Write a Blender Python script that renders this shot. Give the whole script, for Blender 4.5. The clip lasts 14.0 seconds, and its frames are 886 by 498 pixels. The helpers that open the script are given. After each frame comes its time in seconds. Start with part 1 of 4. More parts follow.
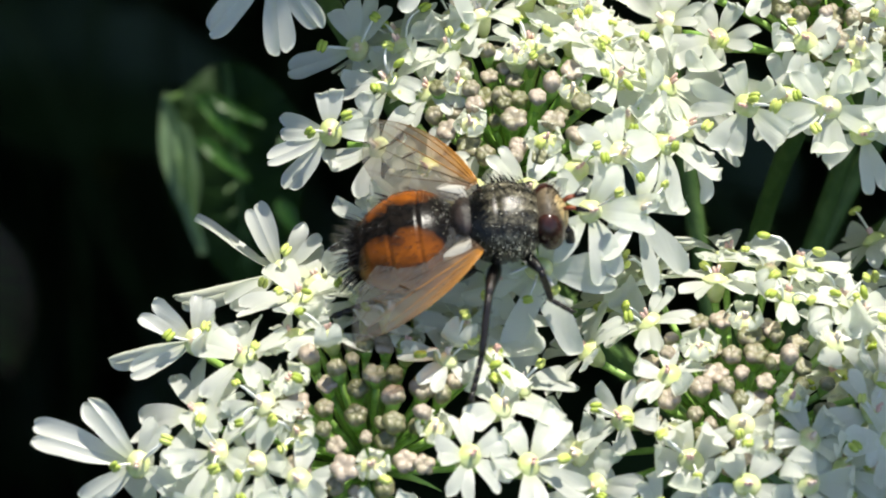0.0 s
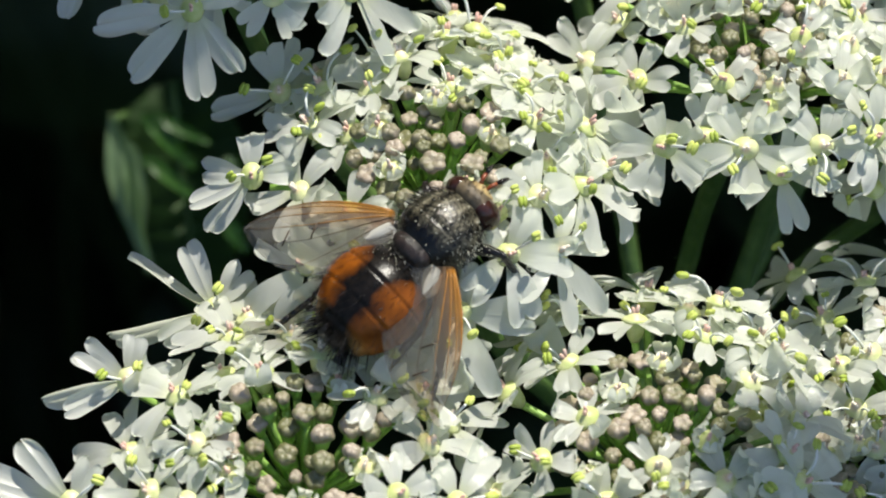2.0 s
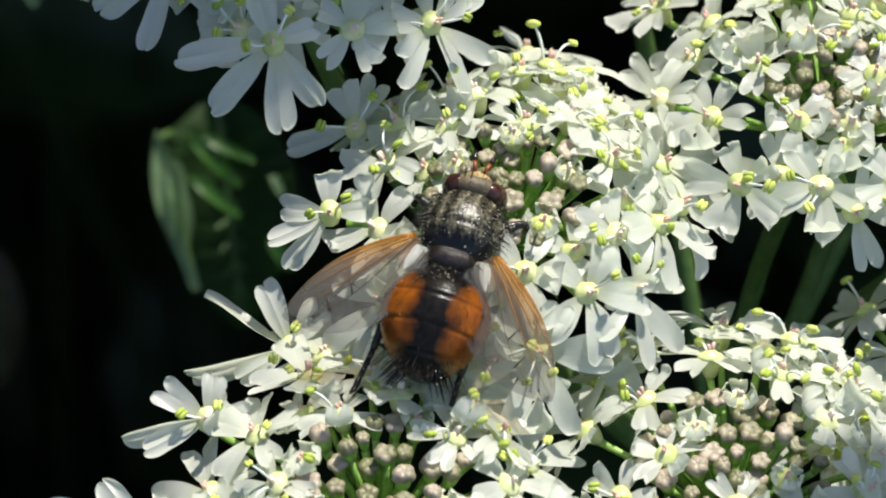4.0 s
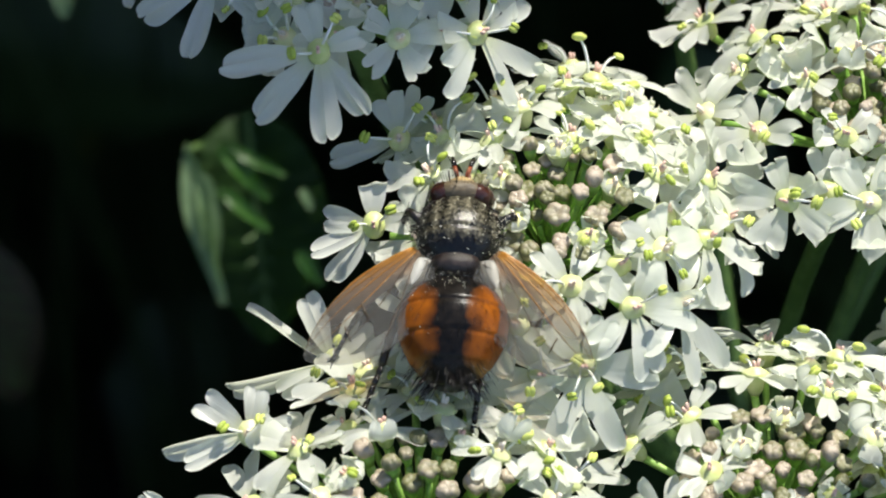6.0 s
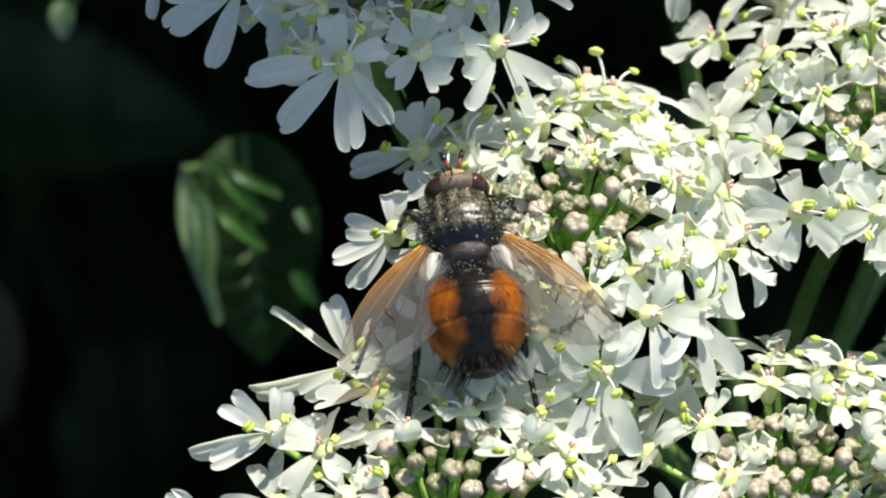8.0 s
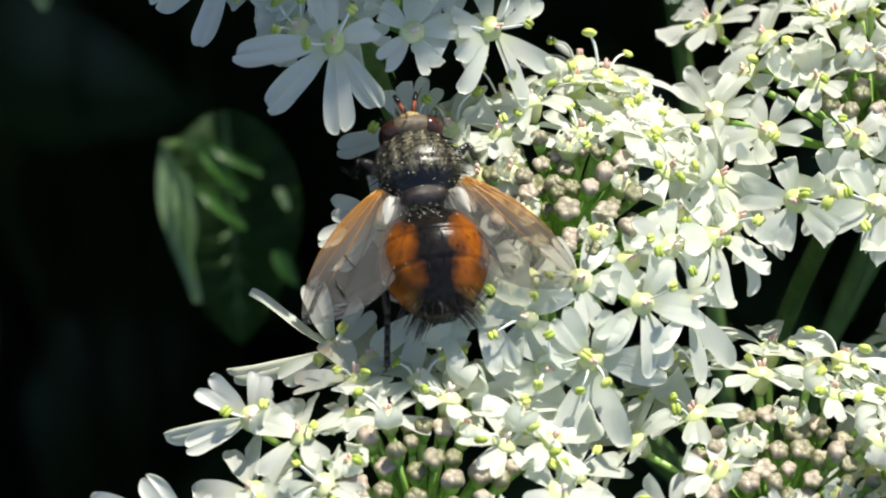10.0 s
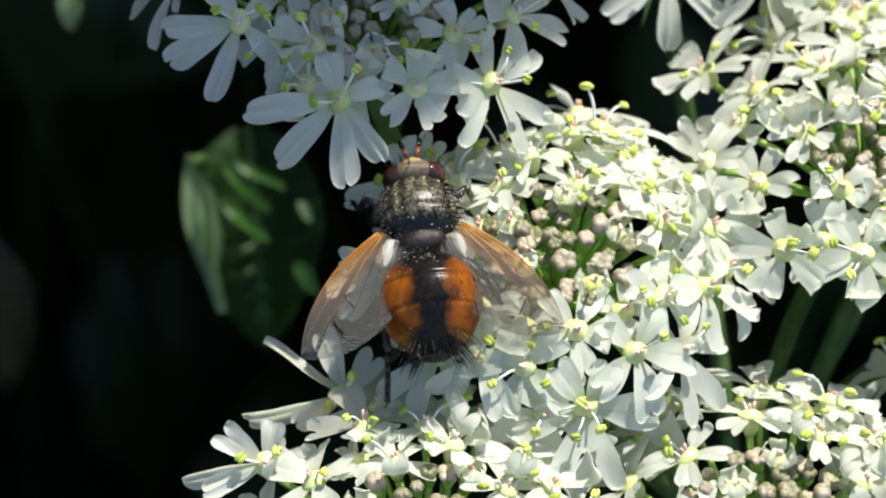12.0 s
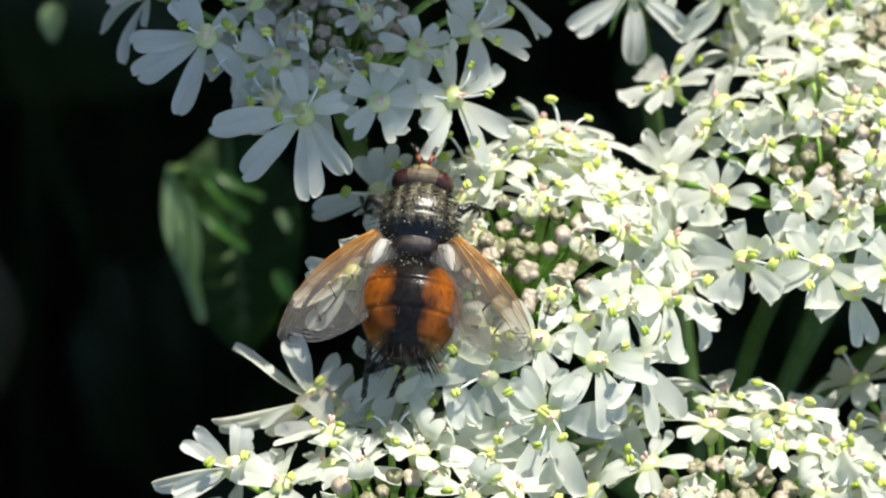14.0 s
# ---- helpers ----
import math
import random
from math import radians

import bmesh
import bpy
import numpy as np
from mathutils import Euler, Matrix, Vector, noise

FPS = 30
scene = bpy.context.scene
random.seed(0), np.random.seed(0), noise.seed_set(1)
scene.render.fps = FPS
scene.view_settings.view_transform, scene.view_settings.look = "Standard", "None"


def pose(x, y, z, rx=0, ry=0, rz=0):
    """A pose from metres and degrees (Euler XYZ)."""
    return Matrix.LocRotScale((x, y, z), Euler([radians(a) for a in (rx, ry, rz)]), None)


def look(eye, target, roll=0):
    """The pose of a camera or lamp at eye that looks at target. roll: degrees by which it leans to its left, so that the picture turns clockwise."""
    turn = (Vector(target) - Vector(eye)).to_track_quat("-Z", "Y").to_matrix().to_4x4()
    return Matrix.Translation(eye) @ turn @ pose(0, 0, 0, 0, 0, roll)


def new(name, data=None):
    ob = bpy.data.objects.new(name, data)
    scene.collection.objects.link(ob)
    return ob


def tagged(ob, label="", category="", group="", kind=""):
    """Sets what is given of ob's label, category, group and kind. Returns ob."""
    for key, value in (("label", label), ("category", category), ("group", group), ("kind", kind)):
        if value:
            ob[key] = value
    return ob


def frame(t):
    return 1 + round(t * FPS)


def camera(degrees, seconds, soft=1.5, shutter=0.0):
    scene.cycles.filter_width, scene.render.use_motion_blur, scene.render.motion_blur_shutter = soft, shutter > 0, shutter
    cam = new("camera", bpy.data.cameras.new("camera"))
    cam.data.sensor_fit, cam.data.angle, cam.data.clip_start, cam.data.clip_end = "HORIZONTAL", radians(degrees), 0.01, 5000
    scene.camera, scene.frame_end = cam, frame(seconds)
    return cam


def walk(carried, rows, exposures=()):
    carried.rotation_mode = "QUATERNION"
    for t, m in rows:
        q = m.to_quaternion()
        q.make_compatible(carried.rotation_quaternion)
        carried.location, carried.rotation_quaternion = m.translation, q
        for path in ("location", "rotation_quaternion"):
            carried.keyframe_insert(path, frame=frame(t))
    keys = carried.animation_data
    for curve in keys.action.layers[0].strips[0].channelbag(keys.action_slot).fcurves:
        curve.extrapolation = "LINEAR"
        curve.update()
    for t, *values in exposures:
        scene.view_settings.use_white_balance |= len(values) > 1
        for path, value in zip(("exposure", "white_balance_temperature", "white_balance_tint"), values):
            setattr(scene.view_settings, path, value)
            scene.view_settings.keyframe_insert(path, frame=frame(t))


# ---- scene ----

# ---- the camera and its way ----
cam = camera(16.0, 14.0, soft=2.0)
cam.data.dof.use_dof = True
cam.data.dof.focus_distance = 0.184
cam.data.dof.aperture_fstop = 62.0
CAMERA_ROWS = [
    (0, pose(0.00720, -0.12372, 1.13253, 42.422, 2.037, 0.973)),
    (0.5, pose(0.01193, -0.12273, 1.13406, 42.172, 2.394, 0.901)),
    (1, pose(0.01127, -0.12205, 1.13491, 42.123, 2.268, 0.815)),
    (1.5, pose(0.01117, -0.12256, 1.13509, 42.228, 2.165, 0.667)),
    (2, pose(0.01193, -0.12115, 1.13655, 41.712, 2.302, 0.690)),
    (2.5, pose(0.01095, -0.12090, 1.13844, 41.360, 2.263, 0.817)),
    (3, pose(0.01111, -0.12362, 1.13989, 41.514, 2.198, 0.841)),
    (3.5, pose(0.00958, -0.12236, 1.13910, 41.708, 2.035, 0.525)),
    (3.7, pose(0.00765, -0.11972, 1.13998, 41.260, 1.988, 0.460)),
    (5.8, pose(0.00301, -0.11839, 1.13730, 41.702, 1.094, 0.423)),
    (6, pose(0.00315, -0.11877, 1.13858, 41.694, 1.471, 0.810)),
    (6.5, pose(0.00000, -0.11795, 1.14057, 41.104, 0.719, 0.505)),
    (7, pose(0.00238, -0.12026, 1.13942, 42.166, 1.128, 0.742)),
    (7.5, pose(0.00067, -0.12214, 1.14031, 42.421, 0.792, 0.444)),
    (8, pose(-0.00172, -0.12265, 1.13925, 42.595, 0.293, 0.378)),
    (8.2, pose(-0.00206, -0.12000, 1.14187, 41.630, 0.242, 0.539)),
    (10.3, pose(-0.00271, -0.11973, 1.13632, 42.224, -0.733, 0.661)),
    (10.5, pose(-0.00206, -0.11850, 1.13670, 41.784, -0.572, 0.685)),
    (11, pose(0.00043, -0.11459, 1.13934, 40.102, 0.190, 1.391)),
    (11.5, pose(0.00037, -0.11781, 1.14328, 40.507, 0.171, 0.946)),
    (12, pose(0.00010, -0.11937, 1.14772, 40.757, 0.176, 1.095)),
    (12.5, pose(-0.00079, -0.11962, 1.14696, 40.985, -0.084, 1.115)),
    (13, pose(-0.00105, -0.11950, 1.14942, 40.452, -0.123, 0.947)),
    (13.5, pose(0.00139, -0.12038, 1.14933, 40.882, 0.159, 1.124)),
    (14, pose(0.00260, -0.12105, 1.15020, 40.860, 0.217, 1.200)),
]
walk(cam, CAMERA_ROWS, exposures=[(0.0, 0.60), (0.5, 0.42), (1.0, 0.42), (1.5, 0.42), (2.0, 0.26), (2.5, 0.36), (3.5, 0.38), (6.0, 0.49), (8.0, 0.64), (10.5, 0.55), (13.0, 0.56), (13.5, 0.64), (14.0, 0.64)])

# ---- daylight ----
SUN_WAY = Vector((0.27, 0.40, 0.875)).normalized()
world = bpy.data.worlds.new("world")
scene.world = world
world.use_nodes = True
sky = world.node_tree.nodes.new("ShaderNodeTexSky")
sky.sky_type = "NISHITA"
sky.sun_disc = False
sky.sun_elevation = math.asin(SUN_WAY.z)
sky.sun_rotation = math.atan2(SUN_WAY.x, SUN_WAY.y)
world.node_tree.links.new(sky.outputs[0], world.node_tree.nodes["Background"].inputs[0])
world.node_tree.nodes["Background"].inputs[1].default_value = 0.146
sun_data = bpy.data.lights.new("sun", "SUN")
sun_data.energy, sun_data.angle, sun_data.color = 5.0, radians(0.5), (1.0, 0.96, 0.85)
sun = new("sun", sun_data)
sun.matrix_world = look(SUN_WAY * 5, (0, 0, 0))

MM = 0.001


# ---- materials ----
def tree(name):
    m = bpy.data.materials.new(name)
    m.use_nodes = True
    n, l = m.node_tree.nodes, m.node_tree.links
    return m, n, l, n["Principled BSDF"], n["Material Output"]


def millimetres(n, l, scale=1000.0):
    """Object coordinates counted in millimetres."""
    c = n.new("ShaderNodeTexCoord")
    s = n.new("ShaderNodeVectorMath")
    s.operation = "SCALE"
    s.inputs["Scale"].default_value = scale
    l.new(c.outputs["Object"], s.inputs[0])
    return s.outputs[0]


def grain(n, l, vector, scale, detail=3.0):
    t = n.new("ShaderNodeTexNoise")
    t.inputs["Scale"].default_value = scale
    t.inputs["Detail"].default_value = detail
    l.new(vector, t.inputs["Vector"])
    return t.outputs["Fac"]


def ramp(n, l, fac, stops):
    r = n.new("ShaderNodeValToRGB")
    e = r.color_ramp.elements
    while len(e) < len(stops):
        e.new(0.5)
    for k, (p, c) in zip(e, stops):
        k.position, k.color = p, (*c, 1)
    l.new(fac, r.inputs[0])
    return r.outputs[0]


def bump(n, l, height, strength, distance, b):
    k = n.new("ShaderNodeBump")
    k.inputs["Strength"].default_value = strength
    k.inputs["Distance"].default_value = distance
    l.new(height, k.inputs["Height"])
    l.new(k.outputs[0], b.inputs["Normal"])
    return k.outputs[0]


def math_node(n, l, op, a, b=None, c=None):
    k = n.new("ShaderNodeMath")
    k.operation = op
    for i, v in enumerate((a, b, c)):
        if v is None:
            continue
        if isinstance(v, (int, float)):
            k.inputs[i].default_value = v
        else:
            l.new(v, k.inputs[i])
    return k.outputs[0]


def mix_colour(n, l, fac, a, b):
    k = n.new("ShaderNodeMix")
    k.data_type = "RGBA"
    for i, v in ((0, fac), (6, a), (7, b)):
        if isinstance(v, tuple):
            k.inputs[i].default_value = (*v, 1)
        elif isinstance(v, (int, float)):
            k.inputs[i].default_value = v
        else:
            l.new(v, k.inputs[i])
    return k.outputs[2]


def plain(name, low, high, rough=0.5, scale=1.5, relief=0.15, clear=0.0, spread=0.35, unit=1000.0):
    """A surface that varies between two colours, with fine relief; each object a little different."""
    m, n, l, b, out = tree(name)
    v = millimetres(n, l, unit)
    info = n.new("ShaderNodeObjectInfo")
    f = math_node(n, l, "ADD", grain(n, l, v, scale), math_node(n, l, "MULTIPLY_ADD", info.outputs["Random"], spread, -spread / 2))
    l.new(ramp(n, l, f, [(0.3, low), (0.7, high)]), b.inputs["Base Color"])
    b.inputs["Roughness"].default_value = rough
    b.inputs["Coat Weight"].default_value = clear
    bump(n, l, grain(n, l, v, scale * 6), relief, 0.15 / unit, b)
    return m


def thin(name, low, high, through_colour, share, rough=0.5, scale=1.0, streak=0.0, unit=1000.0, relief=0.25):
    """A thin leaf or petal, through which light falls."""
    m = plain(name, low, high, rough, scale, relief, 0.0, 0.5, unit)
    n, l = m.node_tree.nodes, m.node_tree.links
    b, out = n["Principled BSDF"], n["Material Output"]
    tr = n.new("ShaderNodeBsdfTranslucent")
    tr.inputs[0].default_value = (*through_colour, 1)
    mx = n.new("ShaderNodeMixShader")
    mx.inputs[0].default_value = share
    l.new(b.outputs[0], mx.inputs[1])
    l.new(tr.outputs[0], mx.inputs[2])
    l.new(mx.outputs[0], out.inputs[0])
    if streak:
        # veins that run along the leaf
        v = n.new("ShaderNodeVectorMath")
        v.operation = "MULTIPLY"
        v.inputs[1].default_value = (1.1, streak, 1.1)
        l.new(millimetres(n, l, unit), v.inputs[0])
        k = n.new("ShaderNodeBump")
        k.inputs["Strength"].default_value = 0.45
        k.inputs["Distance"].default_value = 0.045 / unit
        l.new(grain(n, l, v.outputs[0], 1.5), k.inputs["Height"])
        l.new(k.outputs[0], b.inputs["Normal"])
        l.new(k.outputs[0], tr.inputs["Normal"])
    return m


PETAL = thin("petal_white", (0.765, 0.78, 0.705), (0.87, 0.88, 0.815), (0.85, 0.885, 0.755), 0.54, 0.33, 0.9, 10.0)
def tint_claw(m):
    """The claw of a petal is greenish cream."""
    n, l = m.node_tree.nodes, m.node_tree.links
    b = n["Principled BSDF"]
    was = b.inputs["Base Color"].links[0].from_socket
    sep = n.new("ShaderNodeSeparateXYZ")
    l.new(millimetres(n, l), sep.inputs[0])
    near = n.new("ShaderNodeMapRange")
    near.inputs["From Min"].default_value, near.inputs["From Max"].default_value = 0.42, 0.14
    l.new(sep.outputs[0], near.inputs["Value"])
    l.new(mix_colour(n, l, math_node(n, l, "MULTIPLY", near.outputs[0], 0.8), was, (0.72, 0.76, 0.46)), b.inputs["Base Color"])


tint_claw(PETAL)


def heart_material():
    """Yellow-green at the rim, flushed with pink round the styles, more so in some florets."""
    m = plain("flower_heart", (0.52, 0.59, 0.21), (0.70, 0.71, 0.38), 0.38, 1.4, 0.2, 0.1)
    n, l = m.node_tree.nodes, m.node_tree.links
    b = n["Principled BSDF"]
    was = b.inputs["Base Color"].links[0].from_socket
    far = n.new("ShaderNodeVectorMath")
    far.operation = "LENGTH"
    flat = n.new("ShaderNodeVectorMath")
    flat.operation = "MULTIPLY"
    flat.inputs[1].default_value = (1, 1, 0)
    l.new(millimetres(n, l), flat.inputs[0])
    l.new(flat.outputs[0], far.inputs[0])
    ring = n.new("ShaderNodeMapRange")
    ring.inputs["From Min"].default_value, ring.inputs["From Max"].default_value = 0.42, 0.08
    l.new(far.outputs["Value"], ring.inputs["Value"])
    info = n.new("ShaderNodeObjectInfo")
    l.new(mix_colour(n, l, math_node(n, l, "MULTIPLY", ring.outputs[0], info.outputs["Random"]), was, (0.76, 0.50, 0.38)), b.inputs["Base Color"])
    return m


HEART = heart_material()
PINK = plain("style_pink", (0.74, 0.48, 0.40), (0.84, 0.74, 0.62), 0.45, 2.0, 0.15, 0.0, 0.9)
FILAMENT = plain("filament_white", (0.74, 0.76, 0.66), (0.84, 0.85, 0.80), 0.45, 2.0)
ANTHER = plain("anther_green", (0.36, 0.45, 0.06), (0.60, 0.66, 0.16), 0.5, 3.0, 0.3, 0.0, 0.8)
BUD = plain("bud_pinkish", (0.15, 0.15, 0.065), (0.39, 0.32, 0.245), 0.38, 1.6, 0.3, 0.1, 0.55)
PEDICEL = plain("pedicel_green", (0.16, 0.32, 0.05), (0.33, 0.52, 0.12), 0.45, 1.5, 0.2, 0.1)
STALK = plain("stalk_green", (0.055, 0.115, 0.025), (0.12, 0.20, 0.055), 0.5, 0.8, 0.25)


# ---- mesh building ----
def part(name, bm, material, parent, label="", smooth=True):
    me = bpy.data.meshes.new(name)
    bm.to_mesh(me)
    bm.free()
    return piece(name, finish(me, material, smooth), parent, None, label)


def finish(me, materials, smooth=True):
    for m in materials if isinstance(materials, (list, tuple)) else [materials]:
        me.materials.append(m)
    if smooth:
        me.polygons.foreach_set("use_smooth", [True] * len(me.polygons))
    return me


def mesh_of(name, bm, materials, smooth=True):
    me = bpy.data.meshes.new(name)
    bm.to_mesh(me)
    bm.free()
    return finish(me, materials, smooth)


def piece(name, me, parent, m=None, label=""):
    ob = new(name, me)
    ob.parent = parent
    if m is not None:
        ob.matrix_basis = m
    if label:
        tagged(ob, label)
    return ob


def grid_faces(bm, rows, closed, index=0):
    """Skin rows of vertices."""
    for a, b in zip(rows, rows[1:]):
        k = len(a)
        for i in range(k if closed else k - 1):
            q = [a[i], a[(i + 1) % k], b[(i + 1) % k], b[i]]
            if len(set(q)) == 4:
                bm.faces.new(q).material_index = index


def tube(bm, points, radii, sides=6, index=0, cap=True):
    """A round rod along points; radii for each."""
    rows, side = [], None
    pts = [Vector(p) for p in points]
    for i, p in enumerate(pts):
        d = (pts[min(i + 1, len(pts) - 1)] - pts[max(i - 1, 0)]).normalized()
        if side is None:
            side = d.orthogonal().normalized()
        side = (side - d * side.dot(d)).normalized()
        up = d.cross(side)
        r = radii[i] if isinstance(radii, (list, tuple)) else radii
        rows.append([bm.verts.new(p + (side * math.cos(a) + up * math.sin(a)) * r) for a in (2 * math.pi * k / sides for k in range(sides))])
    grid_faces(bm, rows, True, index)
    if cap:
        bm.faces.new(rows[0][::-1]).material_index = index
        bm.faces.new(rows[-1]).material_index = index


def blob(bm, centre, radii, turn=None, u=10, v=7, index=0, swell=None):
    """A closed rounded body; swell(direction) scales its radius."""
    turn = turn or Matrix.Identity(3)
    rows = []
    for i in range(1, v):
        th = math.pi * i / v
        row = []
        for k in range(u):
            ph = 2 * math.pi * k / u
            d = Vector((math.sin(th) * math.cos(ph), math.sin(th) * math.sin(ph), math.cos(th)))
            g = swell(d) if swell else 1.0
            row.append(bm.verts.new(Vector(centre) + turn @ Vector((d.x * radii[0] * g, d.y * radii[1] * g, d.z * radii[2] * g))))
        rows.append(row)
    grid_faces(bm, rows[::-1], True, index)
    for row, s, flip in ((rows[0], 1, False), (rows[-1], -1, True)):
        g = swell(Vector((0, 0, s))) if swell else 1.0
        tip = bm.verts.new(Vector(centre) + turn @ Vector((0, 0, s * radii[2] * g)))
        for k in range(u):
            q = [row[k], row[(k + 1) % u], tip]
            bm.faces.new(q[::-1] if flip else q).material_index = index


def bend(a, b, c, steps):
    """Points of a curve from a past b to c."""
    a, b, c = Vector(a), Vector(b), Vector(c)
    return [a * (1 - t) ** 2 + b * 2 * t * (1 - t) + c * t * t for t in (i / steps for i in range(steps + 1))]


# ---- the flowers' pieces, in metres, lying along +x with +z as the upper side ----
def petal_mesh(rng, cleft, wide, apart, cup, droop, short=1.0, roll=0.0):
    """A petal of length 1 mm on a narrow claw, split at the tip into two rounded lobes; short: the second lobe's share of the length."""
    bm = bmesh.new()
    wave, wave2 = rng.uniform(0, 6.28), rng.uniform(0, 6.28)
    for side in (-1, 1):
        reach = (1.0 if side < 0 else short) * rng.uniform(0.95, 1.03)
        half, lean, nick = wide * rng.uniform(0.9, 1.1), rng.uniform(-0.04, 0.05), rng.uniform(0, 6.28)
        rows = []
        for i in range(14):
            s = math.sin(0.5 * math.pi * i / 13) ** 1.15
            claw = 0.34 + 0.66 * math.sin(0.5 * math.pi * min(1.0, s / 0.58))
            end = math.sqrt(max(0.0, 1 - (max(0.0, s - 0.74) / 0.26) ** 2.3))
            h = half * claw * end * (1 + 0.05 * math.sin(nick + 9 * s))
            mid = apart * s ** 0.85 + lean * s * s
            merge = max(0.0, min(1.0, (1 - cleft - s) / 0.16 + 1.0))
            inner = mid - h
            inner = inner * (1 - merge) if inner > 0 else max(inner, 0.0) if merge > 0 else max(inner, 0.006)
            row = []
            for k in range(6):
                w = k / 5
                y = (inner + (mid + h - inner) * w)
                x = 0.10 + s * reach * (1 - 0.12 * abs(y) + 0.012 * math.sin(nick + 31.0 * y) * s)
                z = cup * s * (1 - s * droop) + 0.20 * y * y * s + 0.05 * (2 * w - 1) ** 2 * s
                z += (0.05 * math.sin(wave + 3.0 * side * y + 4.0 * s) + 0.03 * math.sin(wave2 + 9.0 * side * y + 3.0 * s) + 0.010 * math.sin(wave + 24.0 * side * y)) * s
                z -= 0.10 * min(1.0, apart / 0.17) ** 3 * s * math.exp(-(y / 0.06) ** 2) * merge
                c = max(0.0, s - 0.72) / 0.28
                x -= roll * 0.30 * c * c
                z += roll * 0.26 * c
                row.append(bm.verts.new(Vector((x, side * y, z)) * MM))
            rows.append(row if side > 0 else row[::-1])
        grid_faces(bm, rows, False)
    bmesh.ops.remove_doubles(bm, verts=bm.verts, dist=0.004 * MM)
    return mesh_of("petal", bm, PETAL)


def heart_mesh(rng):
    """The green ovary with a broad low cushion that rises to two short styles side by side."""
    bm = bmesh.new()
    high = rng.uniform(0.9, 1.15)
    tube(bm, [(0, 0, z * MM) for z in (-1.3, -0.9, -0.35, 0.0, 0.10 * high, 0.27 * high, 0.42 * high, 0.58 * high)], [k * MM for k in (0.22, 0.46, 0.60, 0.70, 0.78, 0.64, 0.40, 0.20)], 12, 0)
    for v in bm.verts:
        if v.co.z > -0.1 * MM:
            v.co.x *= 0.90
            v.co.y *= 1.06
    for s in (-1, 1):
        lean = rng.uniform(0.0, 0.12)
        tube(bm, [(0, s * 0.07 * MM, 0.40 * MM), (0, s * (0.08 + lean / 2) * MM, 0.75 * MM), (0, s * (0.08 + lean) * MM, rng.uniform(0.85, 1.15) * MM)],
             [0.15 * MM, 0.12 * MM, 0.10 * MM], 6, 1)
    return mesh_of("flower", bm, [HEART, PINK])


def stamen_mesh(rng, length, arch):
    """A white filament that arches up and out, with a two-celled anther."""
    bm = bmesh.new()
    tip = Vector((length * math.cos(arch), rng.uniform(-0.25, 0.25), length * math.sin(arch) + 0.2))
    mid = Vector((length * 0.32, rng.uniform(-0.2, 0.2), length * 0.7))
    pts = bend((0.35, 0, 0.0), mid, tip, 6)
    tube(bm, [p * MM for p in pts], [0.09 * MM] * 5 + [0.065 * MM, 0.045 * MM], 5, 0)
    t = Euler((rng.uniform(-0.9, 0.9), rng.uniform(-0.9, 0.9), rng.uniform(0, 6.28))).to_matrix()
    for s in (-1, 1):
        blob(bm, tip * MM + t @ Vector((0, s * 0.13 * MM, 0.05 * MM)), (0.41 * MM, 0.19 * MM, 0.21 * MM), t, 8, 6, 1)
    return mesh_of("stamen", bm, [FILAMENT, ANTHER])


def bud_mesh(rng, opened):
    """A closed flower on its green ovary: five petals folded in over one another, or parting round a hollow as they open."""
    bm = bmesh.new()
    tube(bm, [(0, 0, -1.2 * MM), (0, 0, -0.7 * MM), (0, 0, -0.15 * MM), (0, 0, 0.0)], [0.2 * MM, 0.36 * MM, 0.46 * MM, 0.3 * MM], 8, 1)
    turn, odd = rng.uniform(0, 6.28), [rng.uniform(0.86, 1.14) for _ in range(5)]

    def folded(v):
        a = (math.atan2(v.y, v.x) + turn + 0.5 * v.z) % (2 * math.pi)
        flat = math.hypot(v.x, v.y)
        lobe = abs(math.sin(2.5 * a)) ** 0.55
        g = 1 - (0.16 + 0.30 * opened) * (1 - lobe) * flat ** 0.5
        g *= 1 + (odd[int(a / (0.4 * math.pi)) % 5] - 1) * flat
        return g * (1 - (0.25 + 0.7 * opened) * math.exp(-((1 - v.z) / (0.10 + 0.25 * opened)) ** 2))

    wide = 0.50 + 0.35 * opened
    blob(bm, (0, 0, 0.16 * MM), (wide * MM, wide * rng.uniform(0.9, 1.1) * MM, (0.52 - 0.1 * opened) * MM), None, 30, 11, 0, folded)
    return mesh_of("bud", bm, [BUD, PEDICEL])


pick = random.Random(7)
# cleft, half width of a lobe, lobes apart, cup, droop, second lobe, rolled tip
BIG = [petal_mesh(pick, *v) for _ in range(2) for v in ((0.58, 0.160, 0.38, 0.16, 1.1), (0.52, 0.165, 0.34, 0.22, 1.3), (0.62, 0.150, 0.42, 0.12, 0.9), (0.50, 0.165, 0.32, 0.20, 1.0))]
SIDE_L = [petal_mesh(pick, *v) for _ in range(2) for v in ((0.36, 0.160, 0.13, 0.18, 1.1, 0.60), (0.28, 0.165, 0.14, 0.24, 1.2, 0.72), (0.40, 0.155, 0.14, 0.14, 0.9, 0.52))]
SIDE_R = []
for me in SIDE_L:
    other = me.copy()
    other.transform(Matrix.Diagonal((1, -1, 1, 1)))
    other.flip_normals()
    SIDE_R.append(other)
